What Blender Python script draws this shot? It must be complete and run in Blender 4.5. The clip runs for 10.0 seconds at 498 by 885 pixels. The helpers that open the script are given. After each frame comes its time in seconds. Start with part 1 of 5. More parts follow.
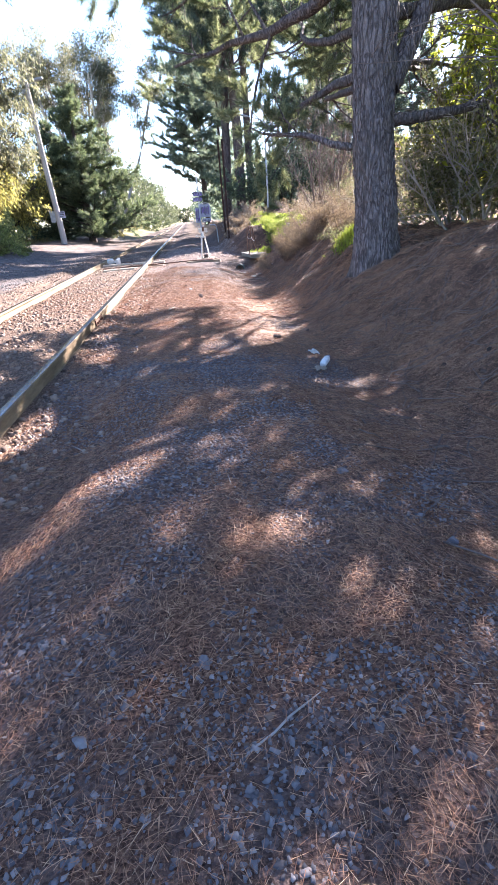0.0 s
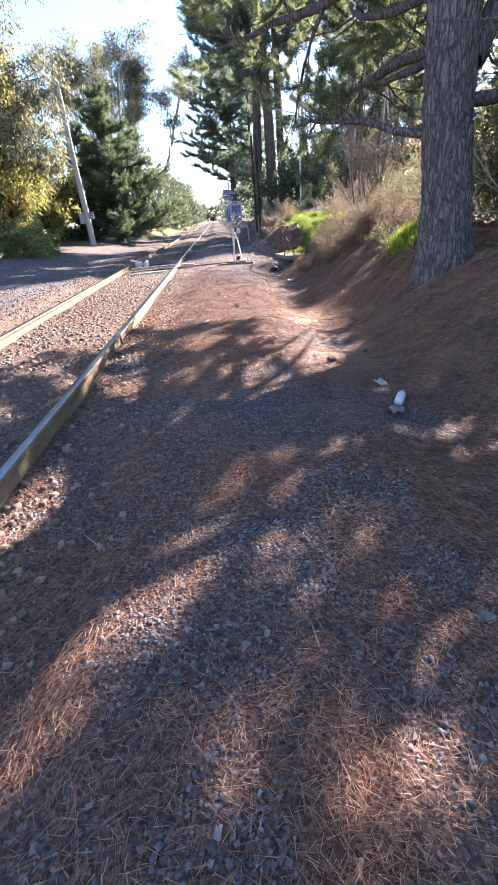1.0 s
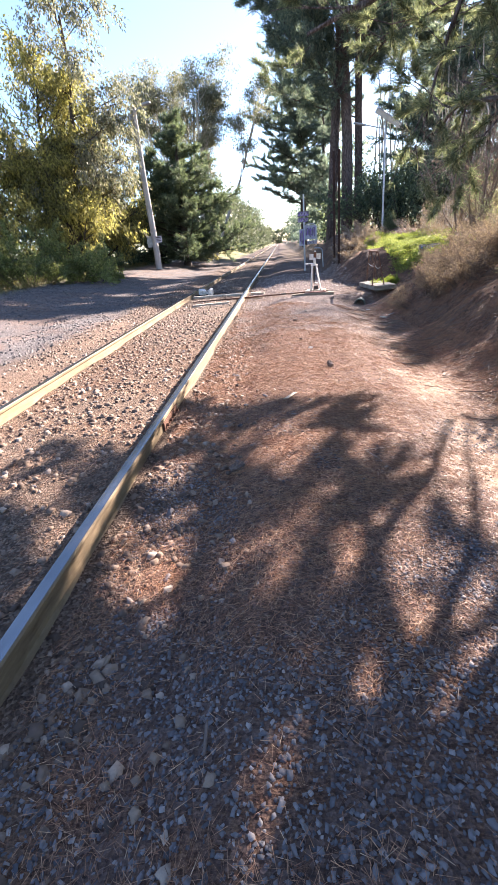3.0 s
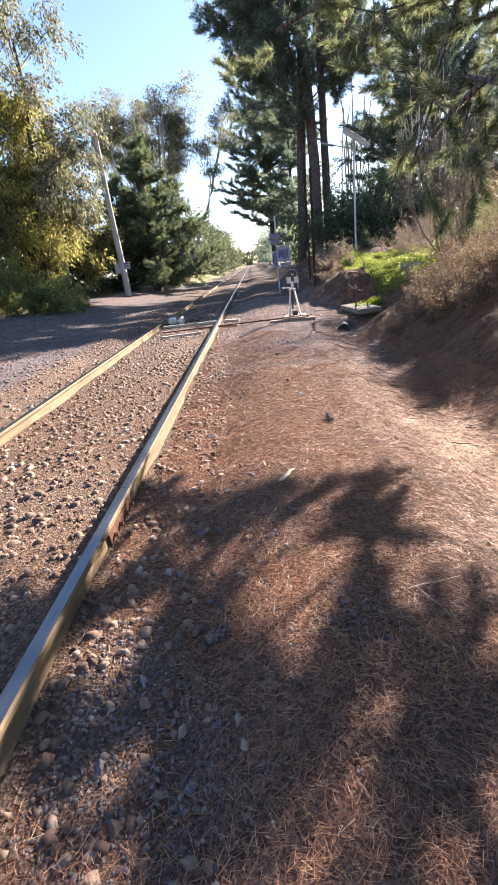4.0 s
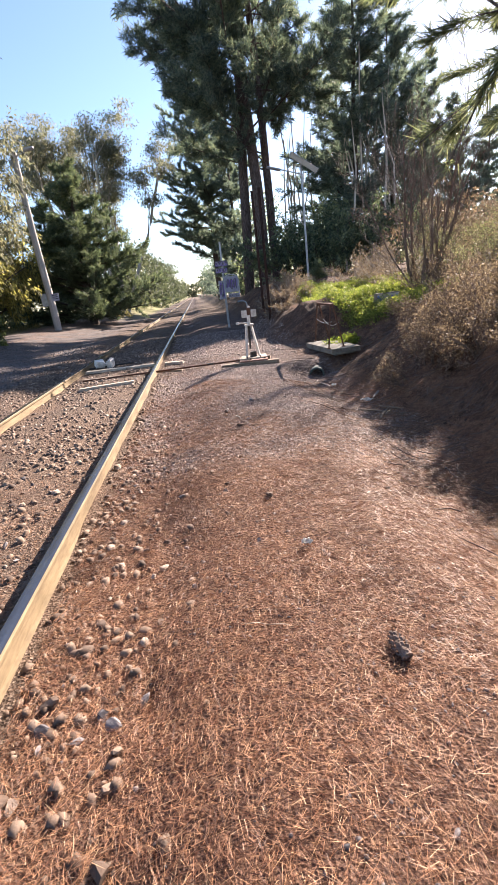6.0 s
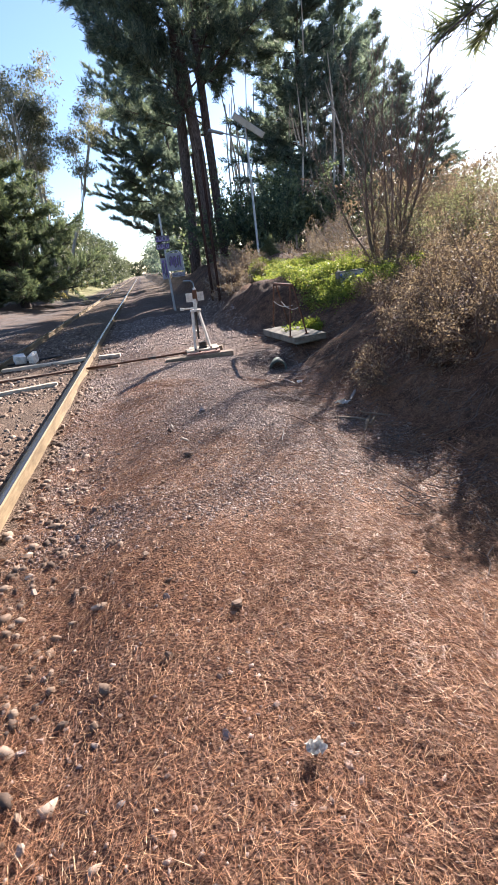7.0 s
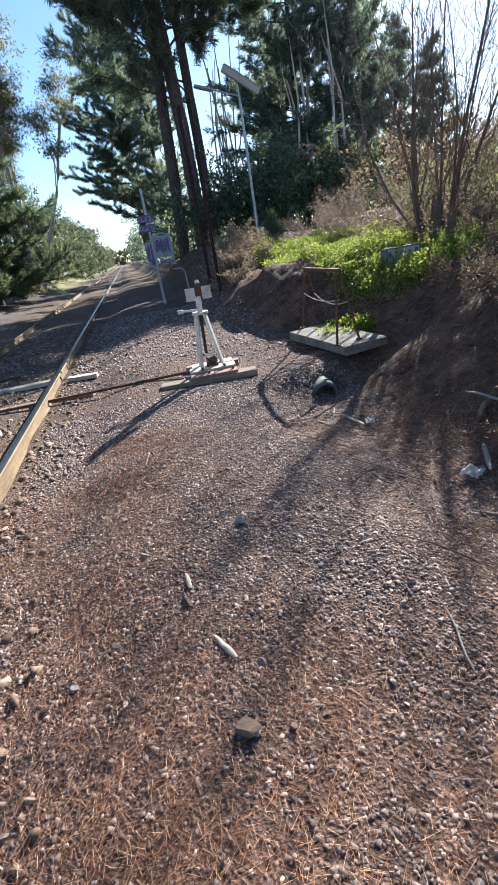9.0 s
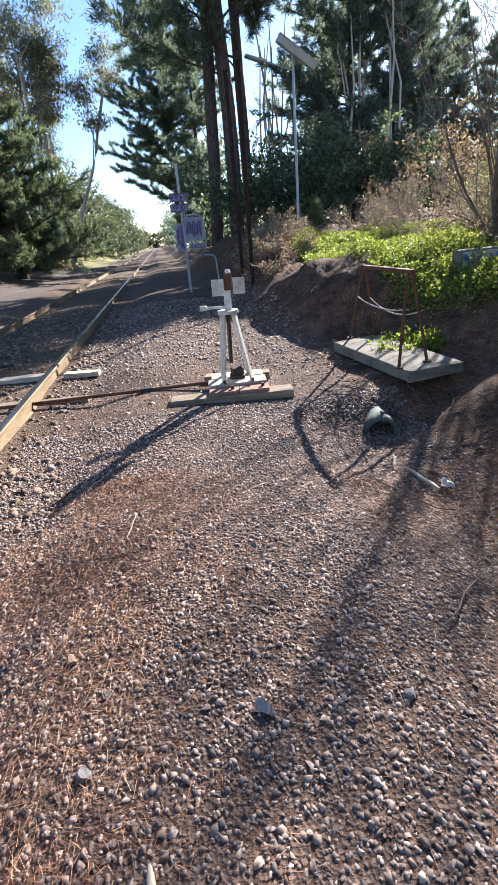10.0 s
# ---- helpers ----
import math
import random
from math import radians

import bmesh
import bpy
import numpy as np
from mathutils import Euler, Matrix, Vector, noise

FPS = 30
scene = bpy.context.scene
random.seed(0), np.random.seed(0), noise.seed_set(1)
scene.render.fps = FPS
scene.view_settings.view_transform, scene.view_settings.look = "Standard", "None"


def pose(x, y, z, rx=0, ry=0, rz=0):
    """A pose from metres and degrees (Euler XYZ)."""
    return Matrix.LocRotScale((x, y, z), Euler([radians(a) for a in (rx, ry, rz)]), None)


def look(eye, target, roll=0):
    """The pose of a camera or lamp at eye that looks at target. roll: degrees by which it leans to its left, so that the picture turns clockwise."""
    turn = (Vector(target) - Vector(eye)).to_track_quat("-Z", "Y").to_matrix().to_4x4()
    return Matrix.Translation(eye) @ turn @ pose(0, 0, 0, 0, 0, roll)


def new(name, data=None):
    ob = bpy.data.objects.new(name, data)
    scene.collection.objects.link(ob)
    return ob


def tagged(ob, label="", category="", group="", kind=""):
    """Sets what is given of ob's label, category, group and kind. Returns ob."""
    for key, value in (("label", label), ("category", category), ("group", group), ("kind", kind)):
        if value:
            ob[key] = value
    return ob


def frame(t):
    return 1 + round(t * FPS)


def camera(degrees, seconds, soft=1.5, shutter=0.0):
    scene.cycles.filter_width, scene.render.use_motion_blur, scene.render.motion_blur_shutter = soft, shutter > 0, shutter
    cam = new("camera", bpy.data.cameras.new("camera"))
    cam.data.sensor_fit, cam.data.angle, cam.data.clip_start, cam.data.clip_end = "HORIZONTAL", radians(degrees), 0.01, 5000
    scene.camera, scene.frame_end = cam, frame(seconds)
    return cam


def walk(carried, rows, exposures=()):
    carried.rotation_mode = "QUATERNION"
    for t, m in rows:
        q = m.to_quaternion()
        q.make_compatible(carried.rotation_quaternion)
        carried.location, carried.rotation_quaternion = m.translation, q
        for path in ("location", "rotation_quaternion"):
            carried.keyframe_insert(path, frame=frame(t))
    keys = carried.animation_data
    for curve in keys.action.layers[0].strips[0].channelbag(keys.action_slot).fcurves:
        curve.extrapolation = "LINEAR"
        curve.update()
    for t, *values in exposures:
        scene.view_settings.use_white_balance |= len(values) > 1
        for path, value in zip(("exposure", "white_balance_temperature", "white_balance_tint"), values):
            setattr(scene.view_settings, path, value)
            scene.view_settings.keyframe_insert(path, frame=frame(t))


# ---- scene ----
cam = camera(59.1, 10.0)
PATH = [
    (0, (-0.32, 1.117, 1.316), (-0.17, 2.888, 0.398), -5.0),
    (0.5, (-0.358, 1.523, 1.345), (-0.324, 3.32, 0.469), -3.5),
    (1, (-0.445, 2.013, 1.366), (-0.404, 3.79, 0.451), -5.8),
    (1.5, (-0.551, 2.534, 1.364), (-0.596, 4.234, 0.31), -5.9),
    (2, (-0.646, 3.094, 1.407), (-0.839, 4.851, 0.471), -5.9),
    (2.5, (-0.676, 3.674, 1.417), (-0.853, 5.458, 0.529), -7.5),
    (3, (-0.722, 4.2, 1.427), (-0.916, 6.015, 0.608), -5.9),
    (4.5, (-0.81, 5.963, 1.487), (-0.88, 7.817, 0.74), -8.3),
    (5, (-0.826, 6.568, 1.484), (-0.931, 8.433, 0.769), -7.5),
    (5.5, (-0.828, 7.18, 1.446), (-0.841, 9.076, 0.811), -7.2),
    (7, (-0.622, 8.959, 1.428), (-0.297, 10.777, 0.663), -7.9),
    (7.5, (-0.575, 9.484, 1.436), (-0.303, 11.296, 0.634), -6.5),
    (8, (-0.547, 10.06, 1.423), (-0.18, 11.869, 0.654), -7.7),
    (8.5, (-0.534, 10.597, 1.414), (-0.186, 12.386, 0.59), -7.4),
    (9, (-0.539, 11.153, 1.418), (-0.204, 12.943, 0.591), -10.3),
    (9.5, (-0.473, 11.664, 1.401), (-0.099, 13.468, 0.621), -9.7),
    (10, (-0.395, 12.194, 1.357), (-0.133, 13.987, 0.511), -5.8),
]
EXPOSURES = [(0, 3.1, 5900, 20), (0.5, 3.1, 5900, 20), (1, 2.85, 5950, 20), (2, 3.0, 6050, 19), (3, 2.75, 6200, 19), (4.5, 2.2, 6400, 18), (5.5, 2.12, 6500, 19), (7, 2.0, 6100, 16), (8.5, 1.58, 5700, 10), (9.4, 1.95, 5650, 9), (10, 1.95, 5850, 12)]
walk(cam, [(t, look(eye, target, roll)) for t, eye, target, roll in PATH], EXPOSURES)

# ---------------------------------------------------------------- light
SUN_AZ, SUN_EL = radians(40), radians(27)      # clockwise from +y, above the horizon
SUN_DIR = Vector((math.sin(SUN_AZ) * math.cos(SUN_EL), math.cos(SUN_AZ) * math.cos(SUN_EL), math.sin(SUN_EL)))
world = bpy.data.worlds.new("sky")
scene.world = world
world.use_nodes = True
sky = world.node_tree.nodes.new("ShaderNodeTexSky")
sky.sky_type, sky.sun_disc = "NISHITA", False
sky.sun_elevation, sky.sun_rotation = SUN_EL, SUN_AZ
sky.air_density, sky.dust_density, sky.ozone_density = 1.0, 0.3, 2.6
world.node_tree.links.new(sky.outputs[0], world.node_tree.nodes["Background"].inputs[0])
world.node_tree.nodes["Background"].inputs[1].default_value = 0.063
sun = new("sun", bpy.data.lights.new("sun", "SUN"))
sun.data.energy, sun.data.angle, sun.data.color = 5.0, radians(0.53), (1.0, 0.89, 0.75)
sun.matrix_world = look(SUN_DIR * 50, (0, 0, 0))

# ---------------------------------------------------------------- materials


class Nodes:
    """A short way to write a node material."""

    def __init__(self, name):
        self.mat = bpy.data.materials.new(name)
        self.mat.use_nodes = True
        self.tree = self.mat.node_tree
        self.bsdf = self.tree.nodes["Principled BSDF"]
        self.out = self.tree.nodes["Material Output"]

    def node(self, kind, **sets):
        n = self.tree.nodes.new(kind)
        for k, v in sets.items():
            n.inputs[k.replace("_", " ")].default_value = v
        return n

    def link(self, a, b):
        self.tree.links.new(a, b)

    def pos(self):
        return self.node("ShaderNodeNewGeometry").outputs["Position"]

    def noise(self, scale, detail=3.0, rough=0.6, vec=None, stretch=None):
        n = self.node("ShaderNodeTexNoise", Scale=scale, Detail=detail, Roughness=rough)
        vec = vec or self.pos()
        if stretch:
            m = self.node("ShaderNodeMapping")
            m.inputs["Scale"].default_value = stretch
            self.link(vec, m.inputs[0])
            vec = m.outputs[0]
        self.link(vec, n.inputs["Vector"])
        return n.outputs["Fac"]

    def voronoi(self, scale, vec=None, out="Distance"):
        n = self.node("ShaderNodeTexVoronoi", Scale=scale)
        self.link(vec or self.pos(), n.inputs["Vector"])
        return n.outputs[out]

    def ramp(self, fac, stops):
        n = self.node("ShaderNodeValToRGB")
        e = n.color_ramp.elements
        while len(e) < len(stops):
            e.new(0.5)
        for k, (p, c) in zip(e, stops):
            k.position = p
            k.color = (*c, 1) if len(c) == 3 else c
        self.link(fac, n.inputs[0])
        return n.outputs[0]

    def step(self, value, a, b, lo=0.0, hi=1.0):
        n = self.node("ShaderNodeMapRange")
        n.interpolation_type = "SMOOTHSTEP"
        for i, v in ((1, a), (2, b), (3, lo), (4, hi)):
            n.inputs[i].default_value = v
        self.link(value, n.inputs[0])
        return n.outputs[0]

    def math(self, op, a, b):
        n = self.node("ShaderNodeMath")
        n.operation = op
        for i, v in enumerate((a, b)):
            if isinstance(v, (int, float)):
                n.inputs[i].default_value = v
            else:
                self.link(v, n.inputs[i])
        return n.outputs[0]

    def mix(self, fac, a, b, blend="MIX"):
        n = self.node("ShaderNodeMix")
        n.data_type, n.blend_type = "RGBA", blend
        for sock, v in ((n.inputs[0], fac), (n.inputs[6], a), (n.inputs[7], b)):
            if isinstance(v, (int, float)):
                sock.default_value = v
            elif isinstance(v, tuple):
                sock.default_value = (*v, 1)
            else:
                self.link(v, sock)
        return n.outputs[2]

    def island(self):
        return self.node("ShaderNodeNewGeometry").outputs["Random Per Island"]

    def random(self):
        return self.node("ShaderNodeObjectInfo").outputs["Random"]

    def xyz(self):
        n = self.node("ShaderNodeSeparateXYZ")
        self.link(self.pos(), n.inputs[0])
        return n.outputs

    def bump(self, height, strength=0.5, distance=0.01):
        n = self.node("ShaderNodeBump", Strength=strength, Distance=distance)
        self.link(height, n.inputs["Height"])
        self.link(n.outputs[0], self.bsdf.inputs["Normal"])

    def done(self, color, rough=0.8, metal=0.0, spec=0.3):
        for key, v in (("Base Color", color), ("Roughness", rough), ("Metallic", metal), ("Specular IOR Level", spec)):
            if isinstance(v, (int, float)):
                self.bsdf.inputs[key].default_value = v
            elif isinstance(v, tuple):
                self.bsdf.inputs[key].default_value = (*v, 1)
            else:
                self.link(v, self.bsdf.inputs[key])
        return self.mat


def foliage(name, stops, through_light=0.45, rough=0.55, spec=0.25, scale=0.6):
    """Leaves: colour by leaf and by clump, with light shining through."""
    m = Nodes(name)
    col = m.ramp(m.island(), stops)
    clump = m.noise(scale, 2.0)
    col = m.mix(m.step(clump, 0.35, 0.7, 0.0, 0.45), col, m.mix(0.5, col, stops[0][1]))
    m.done(col, rough, 0.0, spec)
    tr = m.node("ShaderNodeBsdfTranslucent")
    m.link(m.mix(0.6, col, m.mix(1.0, col, (1.0, 1.0, 0.55), "MULTIPLY")), tr.inputs[0])
    mx = m.node("ShaderNodeMixShader")
    mx.inputs[0].default_value = through_light
    m.link(m.bsdf.outputs[0], mx.inputs[1])
    m.link(tr.outputs[0], mx.inputs[2])
    m.link(mx.outputs[0], m.out.inputs[0])
    return m.mat


def plain(name, a, b, rough=0.8, metal=0.0, scale=8.0, bump=0.3, spec=0.3, stretch=None, fine=60.0):
    """A weathered surface of two tones, mottled at two scales."""
    m = Nodes(name)
    obj = m.node("ShaderNodeTexCoord").outputs["Object"]
    big, small = m.noise(scale, 4, 0.65, obj, stretch), m.noise(fine, 3, 0.7, obj, stretch)
    f = m.math("ADD", m.math("MULTIPLY", big, 0.65), m.math("MULTIPLY", small, 0.35))
    col = m.ramp(f, ((0.32, a), (0.68, b)))
    m.bump(f, bump, 0.006)
    return m.done(col, rough, metal, spec)


def ground_material():
    m = Nodes("needle_strewn_ground")
    x, y, z = m.xyz()
    warp = m.math("ADD", x, m.math("MULTIPLY", m.math("SUBTRACT", m.noise(0.7, 3), 0.5), 1.4))
    grains = m.voronoi(85.0, out="Color")
    cell = m.node("ShaderNodeSeparateXYZ")
    m.link(grains, cell.inputs[0])
    gravel = m.ramp(cell.outputs[0], ((0.0, (0.055, 0.046, 0.044)), (0.5, (0.135, 0.112, 0.104)), (1.0, (0.30, 0.25, 0.225))))
    thread = m.noise(46.0, 4, 0.75, stretch=(1.0, 2.4, 1.0))
    thread2 = m.noise(46.0, 4, 0.75, stretch=(2.2, 1.0, 1.0))
    litter = m.ramp(m.math("MULTIPLY", thread, m.math("ADD", thread2, 0.5)),
                    ((0.30, (0.034, 0.020, 0.015)), (0.48, (0.180, 0.096, 0.060)), (0.66, (0.45, 0.275, 0.165))))
    soil = m.ramp(m.noise(22.0, 6, 0.75), ((0.3, (0.034, 0.021, 0.016)), (0.55, (0.088, 0.052, 0.037)), (0.75, (0.170, 0.108, 0.076))))
    # on the path gravel shows through the litter in patches
    patch = m.math("ADD", m.math("MULTIPLY", m.noise(1.1, 4, 0.6), 0.75), m.math("MULTIPLY", m.noise(7.0, 3), 0.25))
    patch = m.math("ADD", patch, m.step(y, 13.0, 18.0, 0.0, 0.14))
    path = m.mix(m.math("MULTIPLY", m.step(patch, 0.40, 0.53), m.math("MAXIMUM", m.step(y, 8.6, 7.0, 0.3, 0.9), m.step(y, 10.4, 12.4, 0.3, 0.95))), litter, m.mix(0.55, gravel, m.mix(0.5, litter, gravel)))
    # stony bed along the rail towards the lever
    path = m.mix(m.step(y, 10.6, 12.6, 0.0, 0.85), path, m.mix(0.6, gravel, m.mix(m.step(m.noise(5.0, 4, 0.7), 0.35, 0.65), (0.055, 0.032, 0.024), (0.17, 0.098, 0.066))))
    # path colour is darkened to deepen the gaps between loose needles and stones
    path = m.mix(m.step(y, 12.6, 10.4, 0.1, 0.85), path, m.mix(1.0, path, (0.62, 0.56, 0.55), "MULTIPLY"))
    # the cutting: dark reddish soil under needles
    bank = m.mix(m.step(m.noise(3.2, 5, 0.7), 0.40, 0.62, 0.1, 0.85), soil, litter)
    col = m.mix(m.step(warp, 0.75, 1.5), path, bank)
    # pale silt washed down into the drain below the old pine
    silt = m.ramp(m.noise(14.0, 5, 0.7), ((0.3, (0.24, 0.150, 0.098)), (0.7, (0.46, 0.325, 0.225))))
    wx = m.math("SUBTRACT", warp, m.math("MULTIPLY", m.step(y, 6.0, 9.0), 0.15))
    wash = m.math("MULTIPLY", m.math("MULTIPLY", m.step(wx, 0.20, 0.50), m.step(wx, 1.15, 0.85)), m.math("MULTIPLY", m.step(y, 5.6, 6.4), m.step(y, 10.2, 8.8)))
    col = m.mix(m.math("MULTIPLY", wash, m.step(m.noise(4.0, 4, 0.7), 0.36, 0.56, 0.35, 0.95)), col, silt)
    # between and beside the rails: brown ballast
    fine = m.ramp(cell.outputs[1], ((0.0, (0.055, 0.038, 0.028)), (0.6, (0.135, 0.094, 0.068)), (1.0, (0.27, 0.205, 0.155))))
    bed = m.mix(m.step(patch, 0.42, 0.6), m.mix(0.8, litter, fine), fine)
    col = m.mix(m.step(warp, -1.25, -1.75), col, bed)
    # the open gravelled yard over the rails
    yard = m.mix(m.step(m.noise(0.9, 4), 0.4, 0.65, 0.0, 0.35), m.mix(0.6, gravel, (0.135, 0.124, 0.120)), litter)
    col = m.mix(m.step(warp, -4.2, -5.2), col, yard)
    dry = m.ramp(m.noise(3.0, 5, 0.7), ((0.3, (0.16, 0.14, 0.065)), (0.7, (0.34, 0.30, 0.17))))
    col = m.mix(m.step(warp, -9.4, -11.0), col, dry)
    # far along the line the verge is grassy
    far = m.math("MULTIPLY", m.step(y, 40.0, 60.0), m.step(warp, -4.6, -6.0))
    grass = m.ramp(m.noise(0.8, 5, 0.7), ((0.3, (0.12, 0.13, 0.045)), (0.7, (0.36, 0.34, 0.16))))
    col = m.mix(far, col, grass)
    col = m.mix(m.math("MULTIPLY", m.step(y, 30.0, 50.0), m.step(warp, -1.2, 0.0)), col, m.mix(0.6, soil, (0.20, 0.15, 0.10)))
    worn = m.ramp(m.math("ADD", m.math("MULTIPLY", m.noise(2.3, 5, 0.7), 0.6), m.math("MULTIPLY", m.noise(11.0, 4, 0.75), 0.4)),
                  ((0.36, (0.42, 0.39, 0.38)), (0.5, (0.82, 0.80, 0.79)), (0.64, (1.25, 1.20, 1.15))))
    col = m.mix(m.step(y, 13.0, 16.0, 0.35, 0.9), col, m.mix(1.0, col, worn, "MULTIPLY"))
    hgt = m.math("ADD", m.math("MULTIPLY", m.voronoi(85.0), 0.6), m.math("MULTIPLY", thread, 0.7))
    m.bump(hgt, 0.9, 0.018)
    return m.done(col, 0.9, 0.0, 0.2)


def stone_material(name, stops, random_by="island"):
    m = Nodes(name)
    col = m.ramp(m.island() if random_by == "island" else m.random(), stops)
    f = m.noise(55.0, 4, 0.7)
    col = m.mix(m.step(f, 0.3, 0.7, 0.0, 0.5), col, m.mix(0.55, col, (0.05, 0.045, 0.04)))
    m.bump(f, 0.5, 0.004)
    return m.done(col, 0.82, 0.0, 0.3)


def bark_material(name, dark, light, scale=1.0, crack=1.0):
    """Plated bark: long dark cracks between flaky ridges."""
    m = Nodes(name)
    obj = m.node("ShaderNodeTexCoord").outputs["Object"]
    mp = m.node("ShaderNodeMapping")
    mp.inputs["Scale"].default_value = (scale, scale, scale * 0.20)
    m.link(obj, mp.inputs[0])
    wob = m.node("ShaderNodeVectorMath")
    wob.operation = "ADD"
    nz = m.node("ShaderNodeTexNoise", Scale=6.0, Detail=3.0)
    m.link(mp.outputs[0], nz.inputs["Vector"])
    sc = m.node("ShaderNodeVectorMath")
    sc.operation = "SCALE"
    sc.inputs["Scale"].default_value = 0.20
    m.link(nz.outputs["Color"], sc.inputs[0])
    m.link(mp.outputs[0], wob.inputs[0])
    m.link(sc.outputs[0], wob.inputs[1])
    v = m.node("ShaderNodeTexVoronoi", Scale=20.0)
    v.feature = "DISTANCE_TO_EDGE"
    m.link(wob.outputs[0], v.inputs["Vector"])
    ridge = m.noise(26.0, 4, 0.7, mp.outputs[0])
    plates = m.math("ADD", m.math("MULTIPLY", m.step(v.outputs["Distance"], 0.0, 0.22), 0.55), m.math("MULTIPLY", m.step(ridge, 0.30, 0.68), 0.45))
    small = m.noise(60.0, 4, 0.7, obj, (1, 1, 0.3))
    col = m.mix(m.math("MULTIPLY", plates, m.step(small, 0.25, 0.7, 0.35, 1.0)), dark, light)
    col = m.mix(m.step(m.noise(1.6, 4, 0.6, obj), 0.45, 0.75, 0.0, 0.55), col, m.mix(0.5, col, (0.10, 0.085, 0.06)))
    m.bump(m.math("ADD", plates, m.math("MULTIPLY", small, 0.5)), 1.0 * crack, 0.03)
    return m.done(col, 0.9, 0.0, 0.15)


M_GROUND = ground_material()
M_NEEDLE = Nodes("dry_needles")
M_NEEDLE = M_NEEDLE.done(M_NEEDLE.ramp(M_NEEDLE.island(), ((0.0, (0.070, 0.032, 0.021)), (0.3, (0.220, 0.096, 0.052)), (0.7, (0.430, 0.218, 0.112)), (0.95, (0.53, 0.315, 0.175)), (1.0, (0.58, 0.42, 0.26)))), 0.5, 0.0, 0.4)
GREY_STONES = ((0.0, (0.075, 0.070, 0.075)), (0.45, (0.150, 0.138, 0.142)), (0.9, (0.235, 0.210, 0.205)), (1.0, (0.36, 0.315, 0.29)))
BROWN_STONES = ((0.0, (0.070, 0.046, 0.034)), (0.4, (0.165, 0.110, 0.078)), (0.85, (0.285, 0.205, 0.148)), (1.0, (0.42, 0.33, 0.26)))
M_GRAVEL = stone_material("crushed_blue_stone", GREY_STONES)
M_BALLAST = stone_material("brown_ballast", BROWN_STONES)
M_CLOD = stone_material("soil_clod", ((0.0, (0.035, 0.022, 0.017)), (0.5, (0.085, 0.055, 0.042)), (0.85, (0.17, 0.115, 0.085)), (1.0, (0.30, 0.22, 0.17))))
M_PINK_GRAVEL = stone_material("pinkish_crushed_stone", ((0.0, (0.120, 0.088, 0.076)), (0.35, (0.235, 0.178, 0.155)), (0.75, (0.370, 0.285, 0.245)), (1.0, (0.56, 0.45, 0.385))))
M_YARD = stone_material("yard_stone", ((0.0, (0.070, 0.064, 0.062)), (0.5, (0.130, 0.117, 0.111)), (1.0, (0.23, 0.205, 0.19))))
M_STONE = stone_material("loose_stone", GREY_STONES, "object")
M_STONE_BROWN = stone_material("loose_brown_stone", BROWN_STONES, "object")
M_RAIL_TOP = plain("worn_rail_top", (0.13, 0.13, 0.135), (0.28, 0.28, 0.285), 0.27, 0.9, 5.0, 0.15, 0.5, (6, 0.4, 1), 90.0)
M_RAIL = plain("rusty_rail_side", (0.11, 0.075, 0.042), (0.30, 0.225, 0.130), 0.8, 0.05, 6.0, 0.5, 0.35, (1, 0.3, 1.5), 45.0)
M_TIMBER = plain("weathered_timber", (0.10, 0.075, 0.055), (0.34, 0.27, 0.20), 0.85, 0.0, 4.0, 0.6, 0.25, (0.6, 6, 6), 30.0)
M_PALE_WOOD = plain("bleached_wood", (0.30, 0.24, 0.175), (0.60, 0.52, 0.42), 0.8, 0.0, 8.0, 0.5, 0.25, (1, 5, 5), 40.0)
M_POLE = plain("grey_timber_pole", (0.24, 0.22, 0.20), (0.50, 0.47, 0.43), 0.85, 0.0, 3.0, 0.5, 0.25, (8, 8, 0.4), 25.0)
M_WHITE = plain("chipped_white_paint", (0.36, 0.32, 0.27), (0.80, 0.78, 0.73), 0.55, 0.0, 11.0, 0.3, 0.4, None, 50.0)
M_RUST = plain("rust", (0.055, 0.026, 0.018), (0.20, 0.10, 0.062), 0.85, 0.2, 9.0, 0.5, 0.3, None, 70.0)
M_OXIDE = plain("red_oxide_paint", (0.15, 0.075, 0.055), (0.36, 0.215, 0.165), 0.75, 0.0, 9.0, 0.4, 0.3, None, 60.0)
M_BLACK_STEEL = plain("dark_rusted_steel", (0.022, 0.017, 0.015), (0.085, 0.040, 0.030), 0.75, 0.3, 5.0, 0.4, 0.3, (3, 3, 0.6), 40.0)
M_IRON = plain("dark_iron", (0.02, 0.02, 0.021), (0.08, 0.07, 0.065), 0.6, 0.5, 12.0, 0.3, 0.4)
M_GALV = plain("galvanised_steel", (0.30, 0.31, 0.32), (0.50, 0.51, 0.52), 0.5, 0.55, 9.0, 0.15, 0.5, None, 40.0)
M_CONCRETE = plain("weathered_concrete", (0.075, 0.070, 0.056), (0.27, 0.25, 0.21), 0.9, 0.0, 5.0, 0.6, 0.25, None, 70.0)
M_PIPE = plain("mossy_pipe", (0.035, 0.048, 0.043), (0.13, 0.155, 0.135), 0.8, 0.0, 8.0, 0.4, 0.3)
M_SIGN = plain("faded_sign_paint", (0.20, 0.19, 0.225), (0.40, 0.39, 0.44), 0.6, 0.0, 4.0, 0.15, 0.4)
M_SIGN_DARK = plain("dark_sign_panel", (0.050, 0.042, 0.058), (0.17, 0.15, 0.18), 0.6, 0.0, 7.0, 0.15, 0.4)
